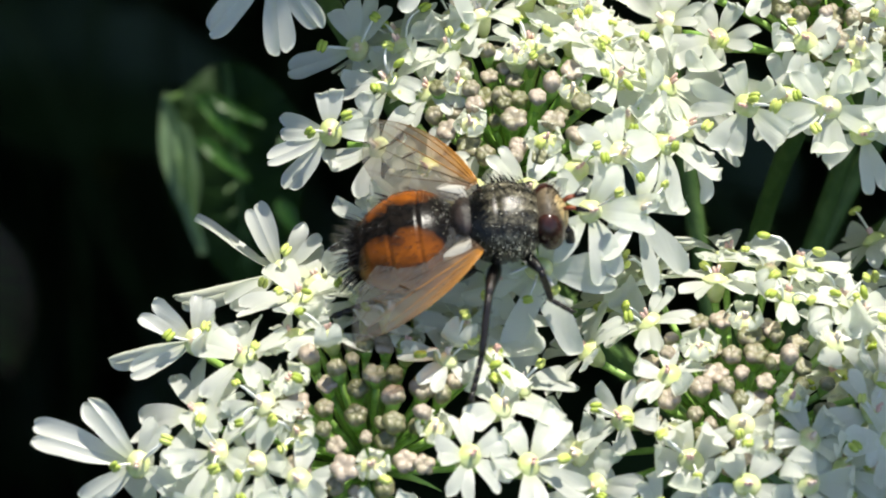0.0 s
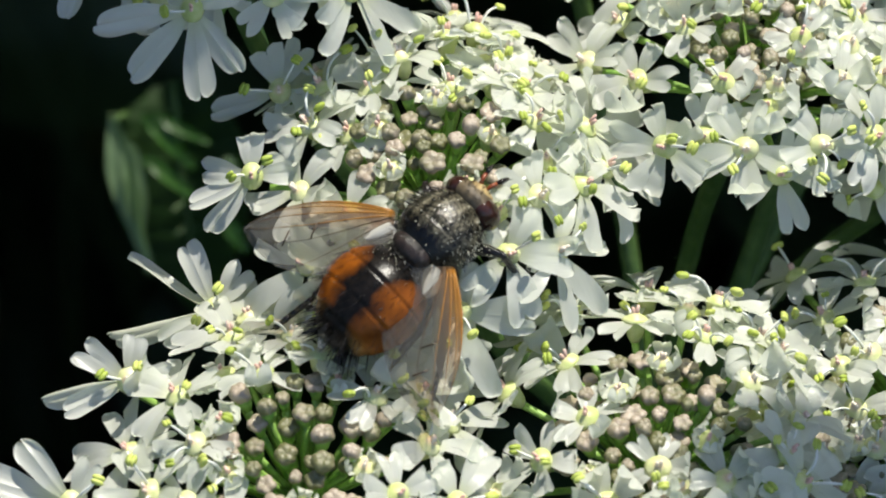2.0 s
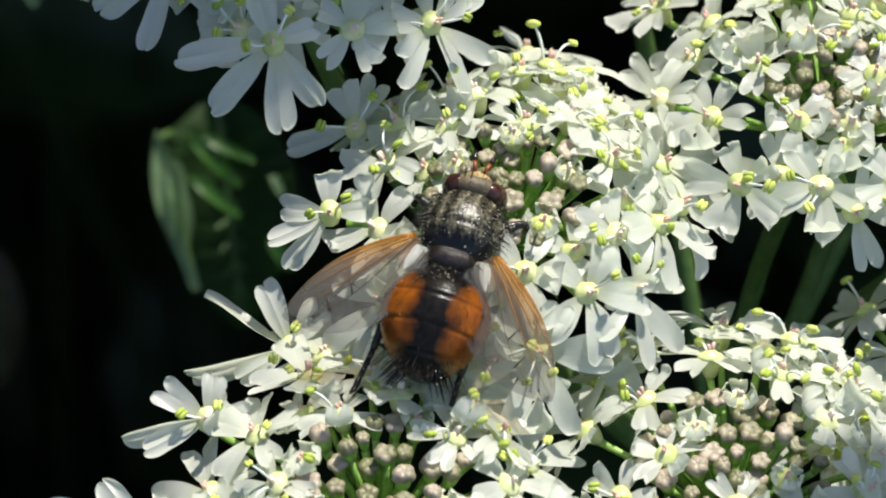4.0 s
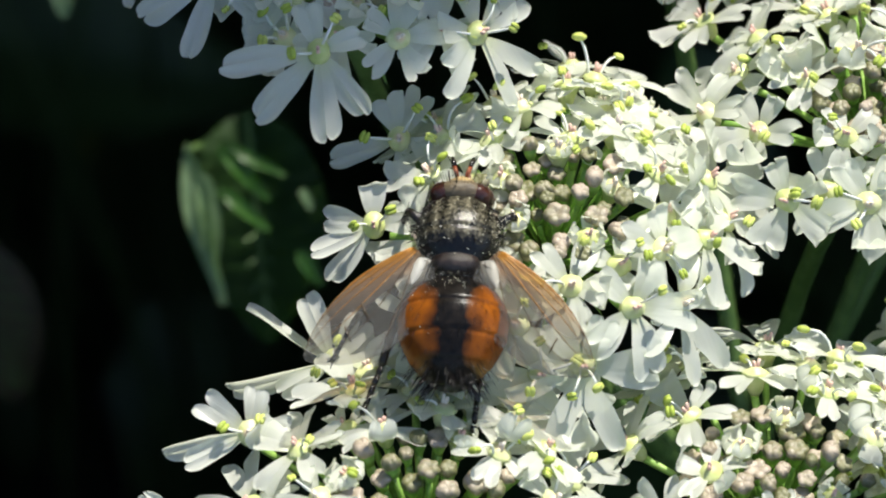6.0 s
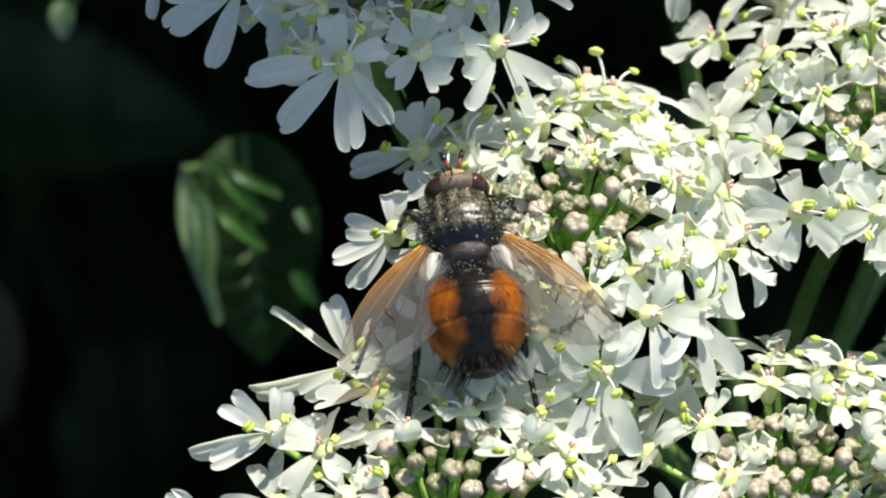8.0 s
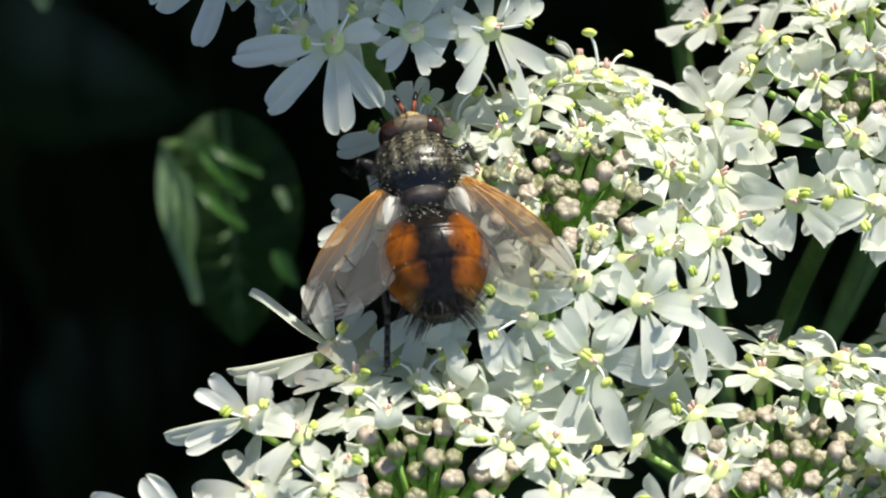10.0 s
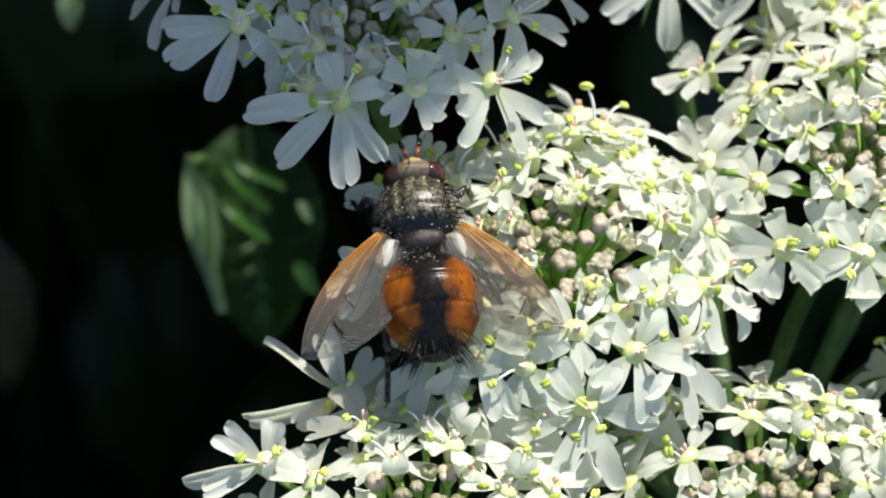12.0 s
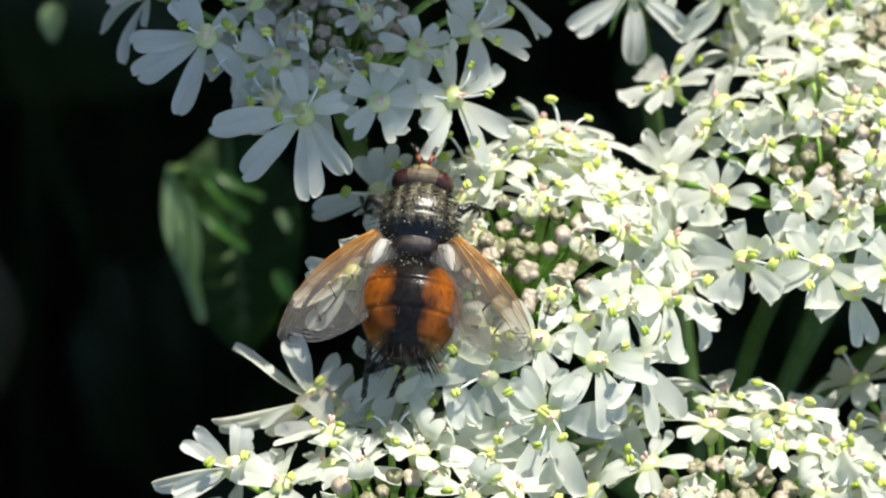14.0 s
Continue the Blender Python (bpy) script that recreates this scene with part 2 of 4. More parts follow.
SMALL = [petal_mesh(pick, *v) for _ in range(2) for v in ((0.27, 0.150, 0.185, 0.26, 1.1), (0.20, 0.160, 0.170, 0.34, 1.2), (0.32, 0.140, 0.200, 0.22, 1.0), (0.23, 0.160, 0.165, 0.30, 1.3, 1.0, 0.7), (0.28, 0.150, 0.185, 0.24, 0.9, 0.88, 0.4))]
LOBE = [petal_mesh(pick, *v) for _ in range(2) for v in ((0.05, 0.120, 0.060, 0.16, 1.1), (0.08, 0.125, 0.065, 0.22, 1.3), (0.04, 0.115, 0.055, 0.10, 0.8), (0.10, 0.120, 0.075, 0.20, 1.0, 0.95))]
CURLED = [petal_mesh(pick, *v) for v in ((0.12, 0.20, 0.18, 0.45, 0.4, 1.0, 1.5), (0.16, 0.21, 0.18, 0.55, 0.5, 0.95, 1.9))]
HEARTS = [heart_mesh(pick) for _ in range(6)]
STAMENS = [stamen_mesh(pick, pick.uniform(1.6, 2.5), pick.uniform(0.15, 1.1)) for _ in range(10)]
BUDS = [bud_mesh(pick, o) for o in (0.0, 0.1, 0.2, 0.35, 0.5, 0.65, 0.8, 0.15)]


def flower(parent, place, normal, outward, size, extra, rng, closed=False):
    """One floret: heart, five petals (the outward ones longer by extra millimetres) and up to five stamens."""
    x = (outward - normal * outward.dot(normal)).normalized()
    m = Matrix((x, normal.cross(x), normal)).transposed().to_4x4()
    m.translation = place
    f = piece("flower", rng.choice(HEARTS), parent, m @ pose(0, 0, 0, 0, 0, rng.uniform(-14, 14)))
    for k in range(5):
        a = k * 72 + rng.uniform(-6, 6)
        length = (size + extra * (1.0, 0.85, 0.05, 0.05, 0.85)[k]) * rng.uniform(0.92, 1.06)
        shapes, broad = SMALL, rng.uniform(0.92, 1.12)
        if extra > 1.3 and k == 0:
            shapes = BIG
        elif extra > 1.3 and k in (1, 4):
            shapes, broad = (SIDE_L if k == 1 else SIDE_R), rng.uniform(0.95, 1.1)
            a += 7 if k == 1 else -7
        elif closed or (extra < 0.5 and rng.random() < 0.22):
            shapes = CURLED
        twist = 9 if extra < 1.7 else 32
        broad *= (size / length) ** 0.25
        lift = rng.uniform(-9, 9) + (6 if extra > 1.3 else 0)
        piece("petal", rng.choice(shapes), f, pose(0, 0, 0, 0, 0, a) @ pose(0, 0, 0.05 * MM, rng.uniform(-twist, twist), lift, 0) @ Matrix.Diagonal((length, length * broad, length, 1)))
    for k in range(5):
        if rng.random() < (0.1 if closed else 0.28):
            piece("stamen", rng.choice(STAMENS), f, pose(0, 0, 0, 0, 0, 36 + k * 72 + rng.uniform(-15, 15)) @ Matrix.Scale(rng.uniform(0.8, 1.1), 4))
    return f


def rim_flower(parent, place, petals, rng):
    """A large floret at a cluster's rim, turned to the south: petals or lobes of petals as (way round from east, length in mm, roll)."""
    normal = LEAN.to_3x3().inverted() @ Vector((0, -0.64, 0.77))
    x = Vector((1, 0, 0))
    m = Matrix((x, normal.cross(x), normal)).transposed().to_4x4()
    m.translation = place + normal * 1.6 * MM
    f = piece("flower", rng.choice(HEARTS), parent, m)
    for a, length, roll in petals:
        wide = length < 3.3
        broad = rng.uniform(0.95, 1.08) if wide else (4.6 / length) ** 0.4
        piece("petal", rng.choice(SMALL if wide else LOBE), f, pose(0, 0, 0, 0, 0, a) @ pose(0, 0, 0.05 * MM, roll + rng.uniform(-8, 8), rng.uniform(-6, 6), 0) @ Matrix.Diagonal((length, length * broad, length, 1)))
    for k in range(2):
        piece("stamen", rng.choice(STAMENS), f, pose(0, 0, 0, 0, 0, 40 + k * 150 + rng.uniform(-30, 30)))
    return f


DOME = 0.026  # fall of the cluster's surface, per millimetre squared
LEAN = pose(0, 0, 0, 7)  # the clusters lean a little to the south


def umbellet(place, florets, seed, label, bloom=1.0, fill=9, buds=36, reach=0.35, bow=0.0, rim=5.5, span=4.5, steep=38, core=5.0, rims=None, foot=(0.0190, 0.0169, 0.9568)):
    """A cluster of florets on green pedicels round a middle of closed buds, on its own ray of the umbel."""
    rng = random.Random(seed)
    u = tagged(new("flower_umbellet"), label, "flower cluster", "umbellets of the hogweed")
    u.matrix_basis = Matrix.Translation(place) @ LEAN
    base = Vector((0, 0, -7.5 * MM))

    def spot(r, phi, h):
        a = radians(phi)
        out = Vector((math.cos(a), math.sin(a), 0))
        slope = min(radians(steep), math.atan(2 * DOME * r) + radians(3.2) * max(0.0, r - 4))
        normal = (Vector((0, 0, 1)) * math.cos(slope) + out * math.sin(slope)).normalized()
        return Vector((r * out.x, r * out.y, h - DOME * r * r)) * MM, normal, out

    taken, kept, spots = [], [], []
    for f in florets:
        p = spot(*f[:3])[0]
        if all((p - q).length > 1.35 * MM for q in spots):
            spots.append(p)
            kept.append(f)
    for _ in range(500):
        # lower florets between the others
        if fill <= 0:
            break
        r, phi = rng.uniform(core + 0.4, 10.2), rng.uniform(0, 360)
        p = spot(r, phi, -0.8)[0]
        if all((p - q).length > 2.3 * MM for q in spots):
            spots.append(p)
            kept.append((r, phi, -0.8))
            fill -= 1
    for i, (r, phi, h, *longer) in enumerate(kept):
        p, normal, out = spot(r, phi, h)
        normal = (normal + Vector((rng.uniform(-1, 1), rng.uniform(-1, 1), 0)) * 0.10).normalized()
        grow = min(1.0, max(0.0, (r - rim) / span))
        taken.append(p)
        if rims and i in rims:
            rim_flower(u, p, rims[i], rng)
        else:
            flower(u, p, normal, out, (2.0 + 0.11 * min(5.0, max(0.0, r - 3)) + 0.15 * grow) * bloom, longer[0] if longer else reach * grow, rng)
        bm = bmesh.new()
        start = base + out * 0.5 * MM
        low = p - normal * 1.2 * MM
        tube(bm, bend(start, start.lerp(low, 0.55) + Vector((0, 0, 1.2 * MM)), low, 4), [0.26 * MM, 0.24 * MM, 0.22 * MM, 0.22 * MM, 0.26 * MM], 5)
        part("pedicel", bm, PEDICEL, u)
    for k in range(5):
        # half-open florets among the buds
        p, normal, out = spot(core * (0.55 + 0.4 * rng.random()), 72 * k + rng.uniform(-20, 20), rng.uniform(-0.7, -0.2))
        if all((p - q).length > 1.5 * MM for q in taken):
            taken.append(p)
            flower(u, p, normal, out, rng.uniform(1.05, 1.4), 0.0, rng, True)
            bm = bmesh.new()
            tube(bm, bend(base, base.lerp(p, 0.5), p - normal * MM, 3), [0.26 * MM, 0.22 * MM, 0.2 * MM, 0.22 * MM], 5)
            part("pedicel", bm, PEDICEL, u)
    made = 0
    for _ in range(1500):
        if made >= buds * 1.1:
            break
        r, phi = core * math.sqrt(rng.random()), rng.uniform(0, 360)
        p, normal, out = spot(r, phi, rng.uniform(-1.2, 0.1))
        if any((p - q).length < 1.05 * MM for q in taken):
            continue
        taken.append(p)
        made += 1
        m = normal.to_track_quat("Z", "Y").to_matrix().to_4x4()
        m.translation = p
        piece("bud", rng.choice(BUDS), u, m @ Matrix.Scale(rng.uniform(0.72, 1.2), 4))
        bm = bmesh.new()
        tube(bm, bend(base, base.lerp(p, 0.5), p - normal * MM, 3), [0.26 * MM, 0.22 * MM, 0.2 * MM, 0.22 * MM], 5)
        part("pedicel", bm, PEDICEL, u)
    bm = bmesh.new()
    end = u.matrix_basis.inverted() @ Vector(foot)
    pts = bend(base + Vector((0, 0, 0.3 * MM)), base + Vector((bow * MM, 0, -14 * MM)), end, 10)
    tube(bm, pts, [1.25 * MM] + [0.66 * MM] * 9 + [0.75 * MM], 9)
    for _ in range(150):
        i = rng.randrange(1, 9)
        p = pts[i].lerp(pts[i + 1], rng.random())
        d = (pts[i + 1] - pts[i]).normalized()
        w = Vector((rng.uniform(-1, 1), rng.uniform(-1, 1), rng.uniform(-1, 1)))
        w = (w - d * w.dot(d)).normalized()
        tube(bm, [p + w * 0.6 * MM, p + w * 0.85 * MM, p + w * 1.1 * MM + d * 0.05 * MM], [0.03 * MM, 0.02 * MM, 0.008 * MM], 3, 0, False)
    part("stalk", bm, STALK, u, "green hairy flower stalk")
    for k in range(6):
        bm = bmesh.new()
        a = radians(60 * k + rng.uniform(-20, 20))
        d = Vector((math.cos(a), math.sin(a), 0))
        side = Vector((-d.y, d.x, 0))
        rows = []
        for i in range(5):
            s = i / 4
            c = base + d * (0.8 + 3.2 * s) * MM + Vector((0, 0, (0.4 * s - 1.6 * s * s) * MM))
            w = 0.28 * (1 - s ** 1.5) + 0.02
            rows.append([bm.verts.new(c + side * w * j * MM + Vector((0, 0, 0.08 * abs(j) * MM))) for j in (-1, 0, 1)])
        grid_faces(bm, rows, False)
        part("bract", bm, PEDICEL, u)
    return u


umbellet((0.0043, 0.0048, 1.0047), [(6.8, 105, 0.5), (8.8, 84, 0.5), (5.6, 129, 0), (8.8, 60, 0), (6.4, 54, 0), (6.4, 18, 0), (7, 333, 0), (9, 348, 0), (9.4, 15, 0), (11.2, 144, -0.5), (7.4, 162, 0), (10.4, 180, -0.5), (8.2, 255, 0), (6, 279, 0), (10.2, 279, 0), (8.2, 303, 0), (9.4, 321, -0.5), (6.2, 15, 0), (12.2, 84, 0), (8.2, 69, -0.5), (8.6, 57, 0.5), (7, 39, 0), (8.6, 348, 0), (8.2, 141, 0), (10.2, 75, 0.5), (8.6, 237, 0), (7.8, 195, -0.5)], 21, "white hogweed flower cluster with pinkish buds, where the fly feeds", 1.09, 12, 30, 1.9, span=5.5, core=4.4, rims={9: [(197, 3.9, 0), (108, 3.0, 0), (62, 3.0, 0), (-20, 2.4, 0), (-80, 2.5, 0)], 11: [(172, 2.8, 0), (232, 3.8, 0), (205, 3.6, 25), (92, 2.7, 0), (5, 2.4, 0)]})
umbellet_b = umbellet((-0.0032, -0.0127, 0.9991), [(13.2, 114, -0.5), (11.8, 147, 0), (8, 150, 0), (5.2, 114, 0), (5.6, 177, 0), (9.6, 174, -0.5), (12.8, 186, 0), (8.4, 195, 0), (6, 78, 0.5), (5.4, 36, 0), (7.4, 3, 0), (6.6, 330, 0.5), (9.4, 342, 0), (8.8, 117, 0.5), (7.8, 93, 0), (8, 69, 0), (7.6, 45, 0.5), (7.8, 27, 0.5), (6.6, 207, -0.5), (10.4, 108, 0), (5.6, 231, -0.5), (7.4, 327, 0), (12.6, 201, -0.5), (9.8, 222, 0.5)], 22, "white hogweed flower cluster with an open green middle", 1.06, 8, 34, 2.3, rim=7.0, span=5.0, steep=25, core=5.2, rims={0: [(151, 5.6, 62), (113, 4.0, 8), (192, 5.9, -58), (210, 3.5, 10), (54, 3.0, 0), (-18, 2.3, 0)], 1: [(146, 3.2, 5), (190, 4.7, -55), (207, 3.7, 15), (80, 2.5, 0), (8, 2.4, 0)], 6: [(164, 5.8, 18), (127, 4.3, 0), (215, 3.4, 0), (60, 2.6, 0), (-30, 2.6, 0)]})
umbellet((0.0169, -0.0100, 0.9968), [(10, 117, 0.5), (6.8, 135, 0), (3.8, 171, 0), (8.8, 159, 0.5), (6.6, 195, 0), (5.4, 240, 0), (8, 96, 0), (10.6, 90, 0), (8.6, 75, 0.5), (9.8, 66, 1), (6.8, 63, 0.5), (9.2, 48, 0), (6.4, 30, 0), (8.4, 9, -0.5), (7.6, 348, 0.5), (5.2, 318, 0), (8.8, 339, 0.5), (2.8, 273, 0), (9.4, 39, 0), (6.4, 195, 0), (5.8, 240, 0), (6.2, 273, 0), (6.8, 303, -0.5), (7.4, 312, 0)], 23, "white hogweed flower cluster with green-yellow anthers", 1.02, 6, 44, 1.1, core=5.4)
umbellet((0.0238, 0.0126, 1.0054), [(7.6, 198, 0), (9.2, 231, 0.5), (4.2, 237, 0), (7.6, 261, 0), (8, 294, 0), (3, 321, 0), (4.4, 171, 0), (10.2, 180, 0), (5.6, 324, 0), (13.4, 138, -0.5), (8.6, 144, 0), (6.8, 114, 0), (4.2, 174, 0), (10, 180, 0.5), (9, 72, 0), (12.4, 90, 0), (4.6, 72, 0), (2.4, 348, 0), (5.6, 156, 0), (2.8, 117, 0), (9, 315, 0)], 24, "white hogweed flower cluster on long green stalks", 1.06, 15, 30, 0.9, -5.5, core=3.8)
umbellet((0.0328, -0.0027, 0.9925), [(10.6, 129, 0.5), (6.8, 141, 0), (7.4, 111, 0), (3, 159, 0), (4.6, 213, 0), (9.4, 93, 0), (4.6, 174, 0), (5.8, 240, 0), (6.4, 267, 0), (8.6, 72, 0), (3.6, 108, 0), (3.4, 276, 0)], 25, "white hogweed flower cluster, outer florets spread wide", 1.08, 5, 36, 1.5)
umbellet_f = umbellet((-0.0076, 0.0175, 1.0121), [(7.8, 186, 0, 2.4), (4.4, 225, 0, 0.3), (7, 258, 0, 2.5), (6.6, 297, 0, 0.3), (9, 327, 0.2, 1.6), (2, 3, 0, 0.2), (5.6, 339, 0, 0.2), (8.8, 3, 0, 0.8), (12.4, 159, 1), (5, 165, 0, 0.3), (4.8, 39, 0.5, 0.2), (11.4, 27, -0.5, 1.2), (8.2, 141, 0, 1.5), (4.4, 108, 0, 0.2), (7.4, 27, 0, 0.4), (12.8, 144, 0), (5.6, 266, -0.4, 0.2), (6.0, 200, -0.5, 0.4), (7.2, 318, -0.5, 0.4), (6.4, 236, -0.6, 0.3)], 26, "white hogweed flower cluster in bluish shade", 1.06, 0, 34, 2.4, rim=4.6, span=2.6, core=4.2, rims={0: [(187, 4.3, 0), (210, 4.9, 0), (253, 4.8, 5), (128, 2.9, 0), (316, 3.5, 0), (40, 2.3, 0)], 2: [(189, 5.3, 0), (226, 5.0, 0), (275, 5.1, 0), (306, 4.2, 0), (20, 2.5, 0), (107, 2.7, 0)]})
umbellet((0.0114, 0.0345, 1.0048), [(5.4, 271, -0.8), (8.7, 317, 1.0), (12.4, 327, 2.2), (5, 311, -0.3), (3.6, 233, -1.2), (9.4, 338, 1.5), (12.7, 343, 2.2)], 27, "white hogweed flower cluster hanging behind the others", 1.15, 0, 34, 2.2, 3, rim=4.6, span=2.6, rims={0: [(215, 4.6, 0), (270, 4.6, 0), (323, 4.6, 0), (30, 2.6, 0), (150, 2.6, 0)]})
umbellet((0.0349, 0.0136, 0.9970), [(7.4, 126, 0), (6.6, 231, 0.5), (4.4, 168, 0), (3.6, 222, 0), (5.2, 255, 0), (4.2, 111, 0), (9.4, 102, 0.5)], 28, "white hogweed flower cluster in shade, lower than the rest", 1.06, 1, 30, 1.2, -14)
umbellet((0.0279, -0.0106, 0.9911), [(4.8, 156, 0), (3.2, 198, 0), (2.6, 114, 0), (5.2, 201, 0), (4.4, 231, 0), (3.8, 270, 0.5)], 29, "small white hogweed flower cluster beside the others", 1.0, 3, 30, 0.9)
umbellet((0.0283, 0.0238, 1.0030), [(7.6, 222, 0), (8, 262, 0), (7.8, 300, 0), (8.2, 340, 0), (8, 20, 0), (7.8, 60, 0), (8, 110, 0), (5, 240, 0), (5.2, 320, 0), (5, 40, 0), (5.2, 150, 0)], 30, "white hogweed flower cluster behind the long-stalked one", 1.02, 3, 30, 1.2, 0, core=4.0)
umbellet((0.0386, 0.0310, 1.0000), [(7.6, 200, 0), (8, 240, 0), (7.8, 280, 0), (8.2, 325, 0), (8, 10, 0), (7.8, 60, 0), (8, 110, 0), (8, 155, 0), (5, 220, 0), (5.2, 300, 0), (5, 40, 0), (5.2, 130, 0)], 31, "white hogweed flower cluster at the far rim of the flower head", 1.02, 3, 30, 1.2, -9, core=4.0)

bm = bmesh.new()
tube(bm, bend((0.0190, 0.0169, 0.9588), (0.0200, 0.0199, 0.6), (0.03, 0.05, -0.02), 14), [0.004] * 12 + [0.006, 0.008, 0.01], 14)
stem = new("hogweed_stem", mesh_of("hogweed_stem", bm, STALK))
tagged(stem, "thick ridged green hogweed stem rooted in the ground", "plant stem")


# ---- ground and undergrowth ----
SOIL = plain("soil_dark", (0.008, 0.008, 0.005), (0.022, 0.018, 0.012), 0.9, 0.05, 0.5)
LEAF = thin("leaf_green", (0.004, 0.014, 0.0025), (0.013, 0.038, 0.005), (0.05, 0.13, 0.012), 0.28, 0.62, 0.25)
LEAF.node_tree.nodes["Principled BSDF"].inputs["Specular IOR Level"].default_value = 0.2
RIB = plain("rib_green", (0.04, 0.095, 0.022), (0.08, 0.16, 0.04), 0.5, 0.6)
# brighter copy of the leaf green, for parts the sun falls on
LIT_GREEN = thin("leaf_lit_green", (0.020, 0.075, 0.005), (0.048, 0.15, 0.013), (0.066, 0.23, 0.013), 0.4, 0.4, 0.4)
DEAD = thin("leaf_withered", (0.018, 0.012, 0.006), (0.045, 0.028, 0.015), (0.04, 0.025, 0.01), 0.2, 0.6, 0.25)
UNDER = thin("undergrowth_green", (0.026, 0.052, 0.015), (0.050, 0.090, 0.025), (0.05, 0.10, 0.018), 0.15, 0.5, 0.05)


def build_ground():
    bm = bmesh.new()
    steps = [-400, -60, -12, -3] + [x * 0.25 for x in range(-8, 9)] + [3, 12, 60, 400]
    rows = [[bm.verts.new((x, y, 0.02 * noise.noise(Vector((x * 2, y * 2, 0))) if abs(x) < 4 and abs(y) < 4 else 0.0)) for x in steps] for y in steps]
    grid_faces(bm, rows, False)
    g = new("ground", mesh_of("ground", bm, SOIL))
    tagged(g, "dark earth under dense undergrowth", "ground", kind="structure")


def leaf_rows(bm, m, length, width, fold, droop, teeth, steps=18, index=0, ribs=0.0):
    """A pointed leaf along +x of m with toothed edges, folded along its midrib."""
    rows = []
    for i in range(steps + 1):
        s = i / steps
        half = width * 0.5 * math.sin(math.pi * min(1, s ** 0.75)) ** 0.8 + 0.0002
        half *= 1 + teeth * (0.5 if i % 2 else -0.5)
        row = []
        for k in (-1, -0.66, -0.33, 0, 0.33, 0.66, 1):
            z = ribs * half * abs(math.sin(math.pi * (9 * s - 1.6 * abs(k)))) * abs(k) ** 0.5
            z += fold * abs(k) * half - droop * s * s * length + 0.02 * length * math.sin(9 * s + 2 * k) * abs(k)
            row.append(bm.verts.new(m @ Vector((s * length * (1 - 0.25 * droop * s), k * half, z))))
        rows.append(row)
    grid_faces(bm, rows, False, index)


def undergrowth():
    """Leaves and stems too many to count: a leafy bank that hangs over the hollow behind the flowers, and the banks
    round about, mostly unseen and added for shade.
    """
    rng = random.Random(11)
    stems = []
    bm = bmesh.new()
    flat = Vector((SUN_WAY.x, SUN_WAY.y, 0))
    rise = SUN_WAY.z / flat.length
    flat.normalize()

    def leaf(x, y, z, low, high):
        d = x * flat.x + y * flat.y
        away = abs(x * flat.y - y * flat.x)
        s = rng.uniform(low, high)
        # the sun's way to the flowers stays open
        if d > -0.1 and away < 0.045 + s * 0.5 and z > 1.0 + rise * d - 0.04 - s * 0.6:
            return
        k = (z - 0.94) / SUN_WAY.z
        if k > 0 and math.hypot(x + 0.022 - SUN_WAY.x * k, y - 0.062 - SUN_WAY.y * k) < 0.010 + s * 0.9:
            return
        m = Matrix.Translation((x, y, z)) @ Euler((rng.uniform(-0.7, 0.7), rng.uniform(-0.3, 0.9), rng.uniform(0, 6.28))).to_matrix().to_4x4()
        leaf_rows(bm, m, s, s * rng.uniform(0.4, 0.7), 0.25, rng.uniform(0.1, 0.5), 0.12, 8)
        if not (abs(x) < 0.7 and -0.05 < y < 0.75):
            # the shoot that bears it
            stems.append((Vector((x, y, z)), Vector((x + rng.uniform(-0.12, 0.12), y + rng.uniform(-0.12, 0.12), -0.03))))

    for _ in range(2900):  # overhanging bank to the north and east, added above the view for shade
        x, y = rng.gauss(0.05, 0.65), 0.12 + abs(rng.gauss(0, 0.6))
        low = max(0.05, 1.13 - 0.88 * y)
        leaf(x, y, low + abs(rng.gauss(0, 0.45)) * max(0.3, 1 - 0.3 * abs(x)), 0.06, 0.14)
    for _ in range(1900):  # its roof farther back, unseen, added to shade the hollow
        leaf(rng.uniform(-0.9, 1.1), rng.uniform(0.45, 1.4), rng.uniform(0.95, 1.7), 0.08, 0.16)
    for _ in range(900):  # west, unseen, added to keep out skylight
        leaf(-0.35 - abs(rng.gauss(0, 0.45)), rng.gauss(0, 0.6), abs(rng.gauss(0.6, 0.5)), 0.08, 0.16)
    for _ in range(900):  # south and east, beyond the eye, added to hold back skylight
        if rng.random() < 0.5:
            leaf(rng.gauss(0, 0.7), -0.6 - abs(rng.gauss(0, 0.4)), abs(rng.gauss(0.3, 0.3)), 0.08, 0.16)
        else:
            leaf(0.4 + abs(rng.gauss(0, 0.4)), rng.gauss(-0.3, 0.5), abs(rng.gauss(0.4, 0.35)), 0.08, 0.16)
    for _ in range(1500):  # on the floor of the hollow
        x, y = rng.uniform(-0.8, 0.9), rng.uniform(0.2, 1.4)
        if -0.27 < x < -0.03 and 0.4 < y < 0.95:
            continue
        leaf(x, y, rng.uniform(0.02, 0.38), 0.05, 0.12)
    for _ in range(1800):  # low herbs farther out
        a, d = rng.uniform(0, 6.28), 0.7 + abs(rng.gauss(0, 1.6))
        leaf(math.cos(a) * d, math.sin(a) * d, abs(rng.gauss(0.05, 0.12)), 0.10, 0.22)
    for _ in range(60):
        x, y = rng.uniform(-0.8, 0.9), rng.uniform(0.35, 1.2)
        h = rng.uniform(0.3, 0.6)
        tube(bm, bend((x, y, -0.02), (x, y, h * 0.6), (x + rng.uniform(-0.1, 0.1), y + rng.uniform(-0.05, 0.1), h), 5), 0.0022, 5)
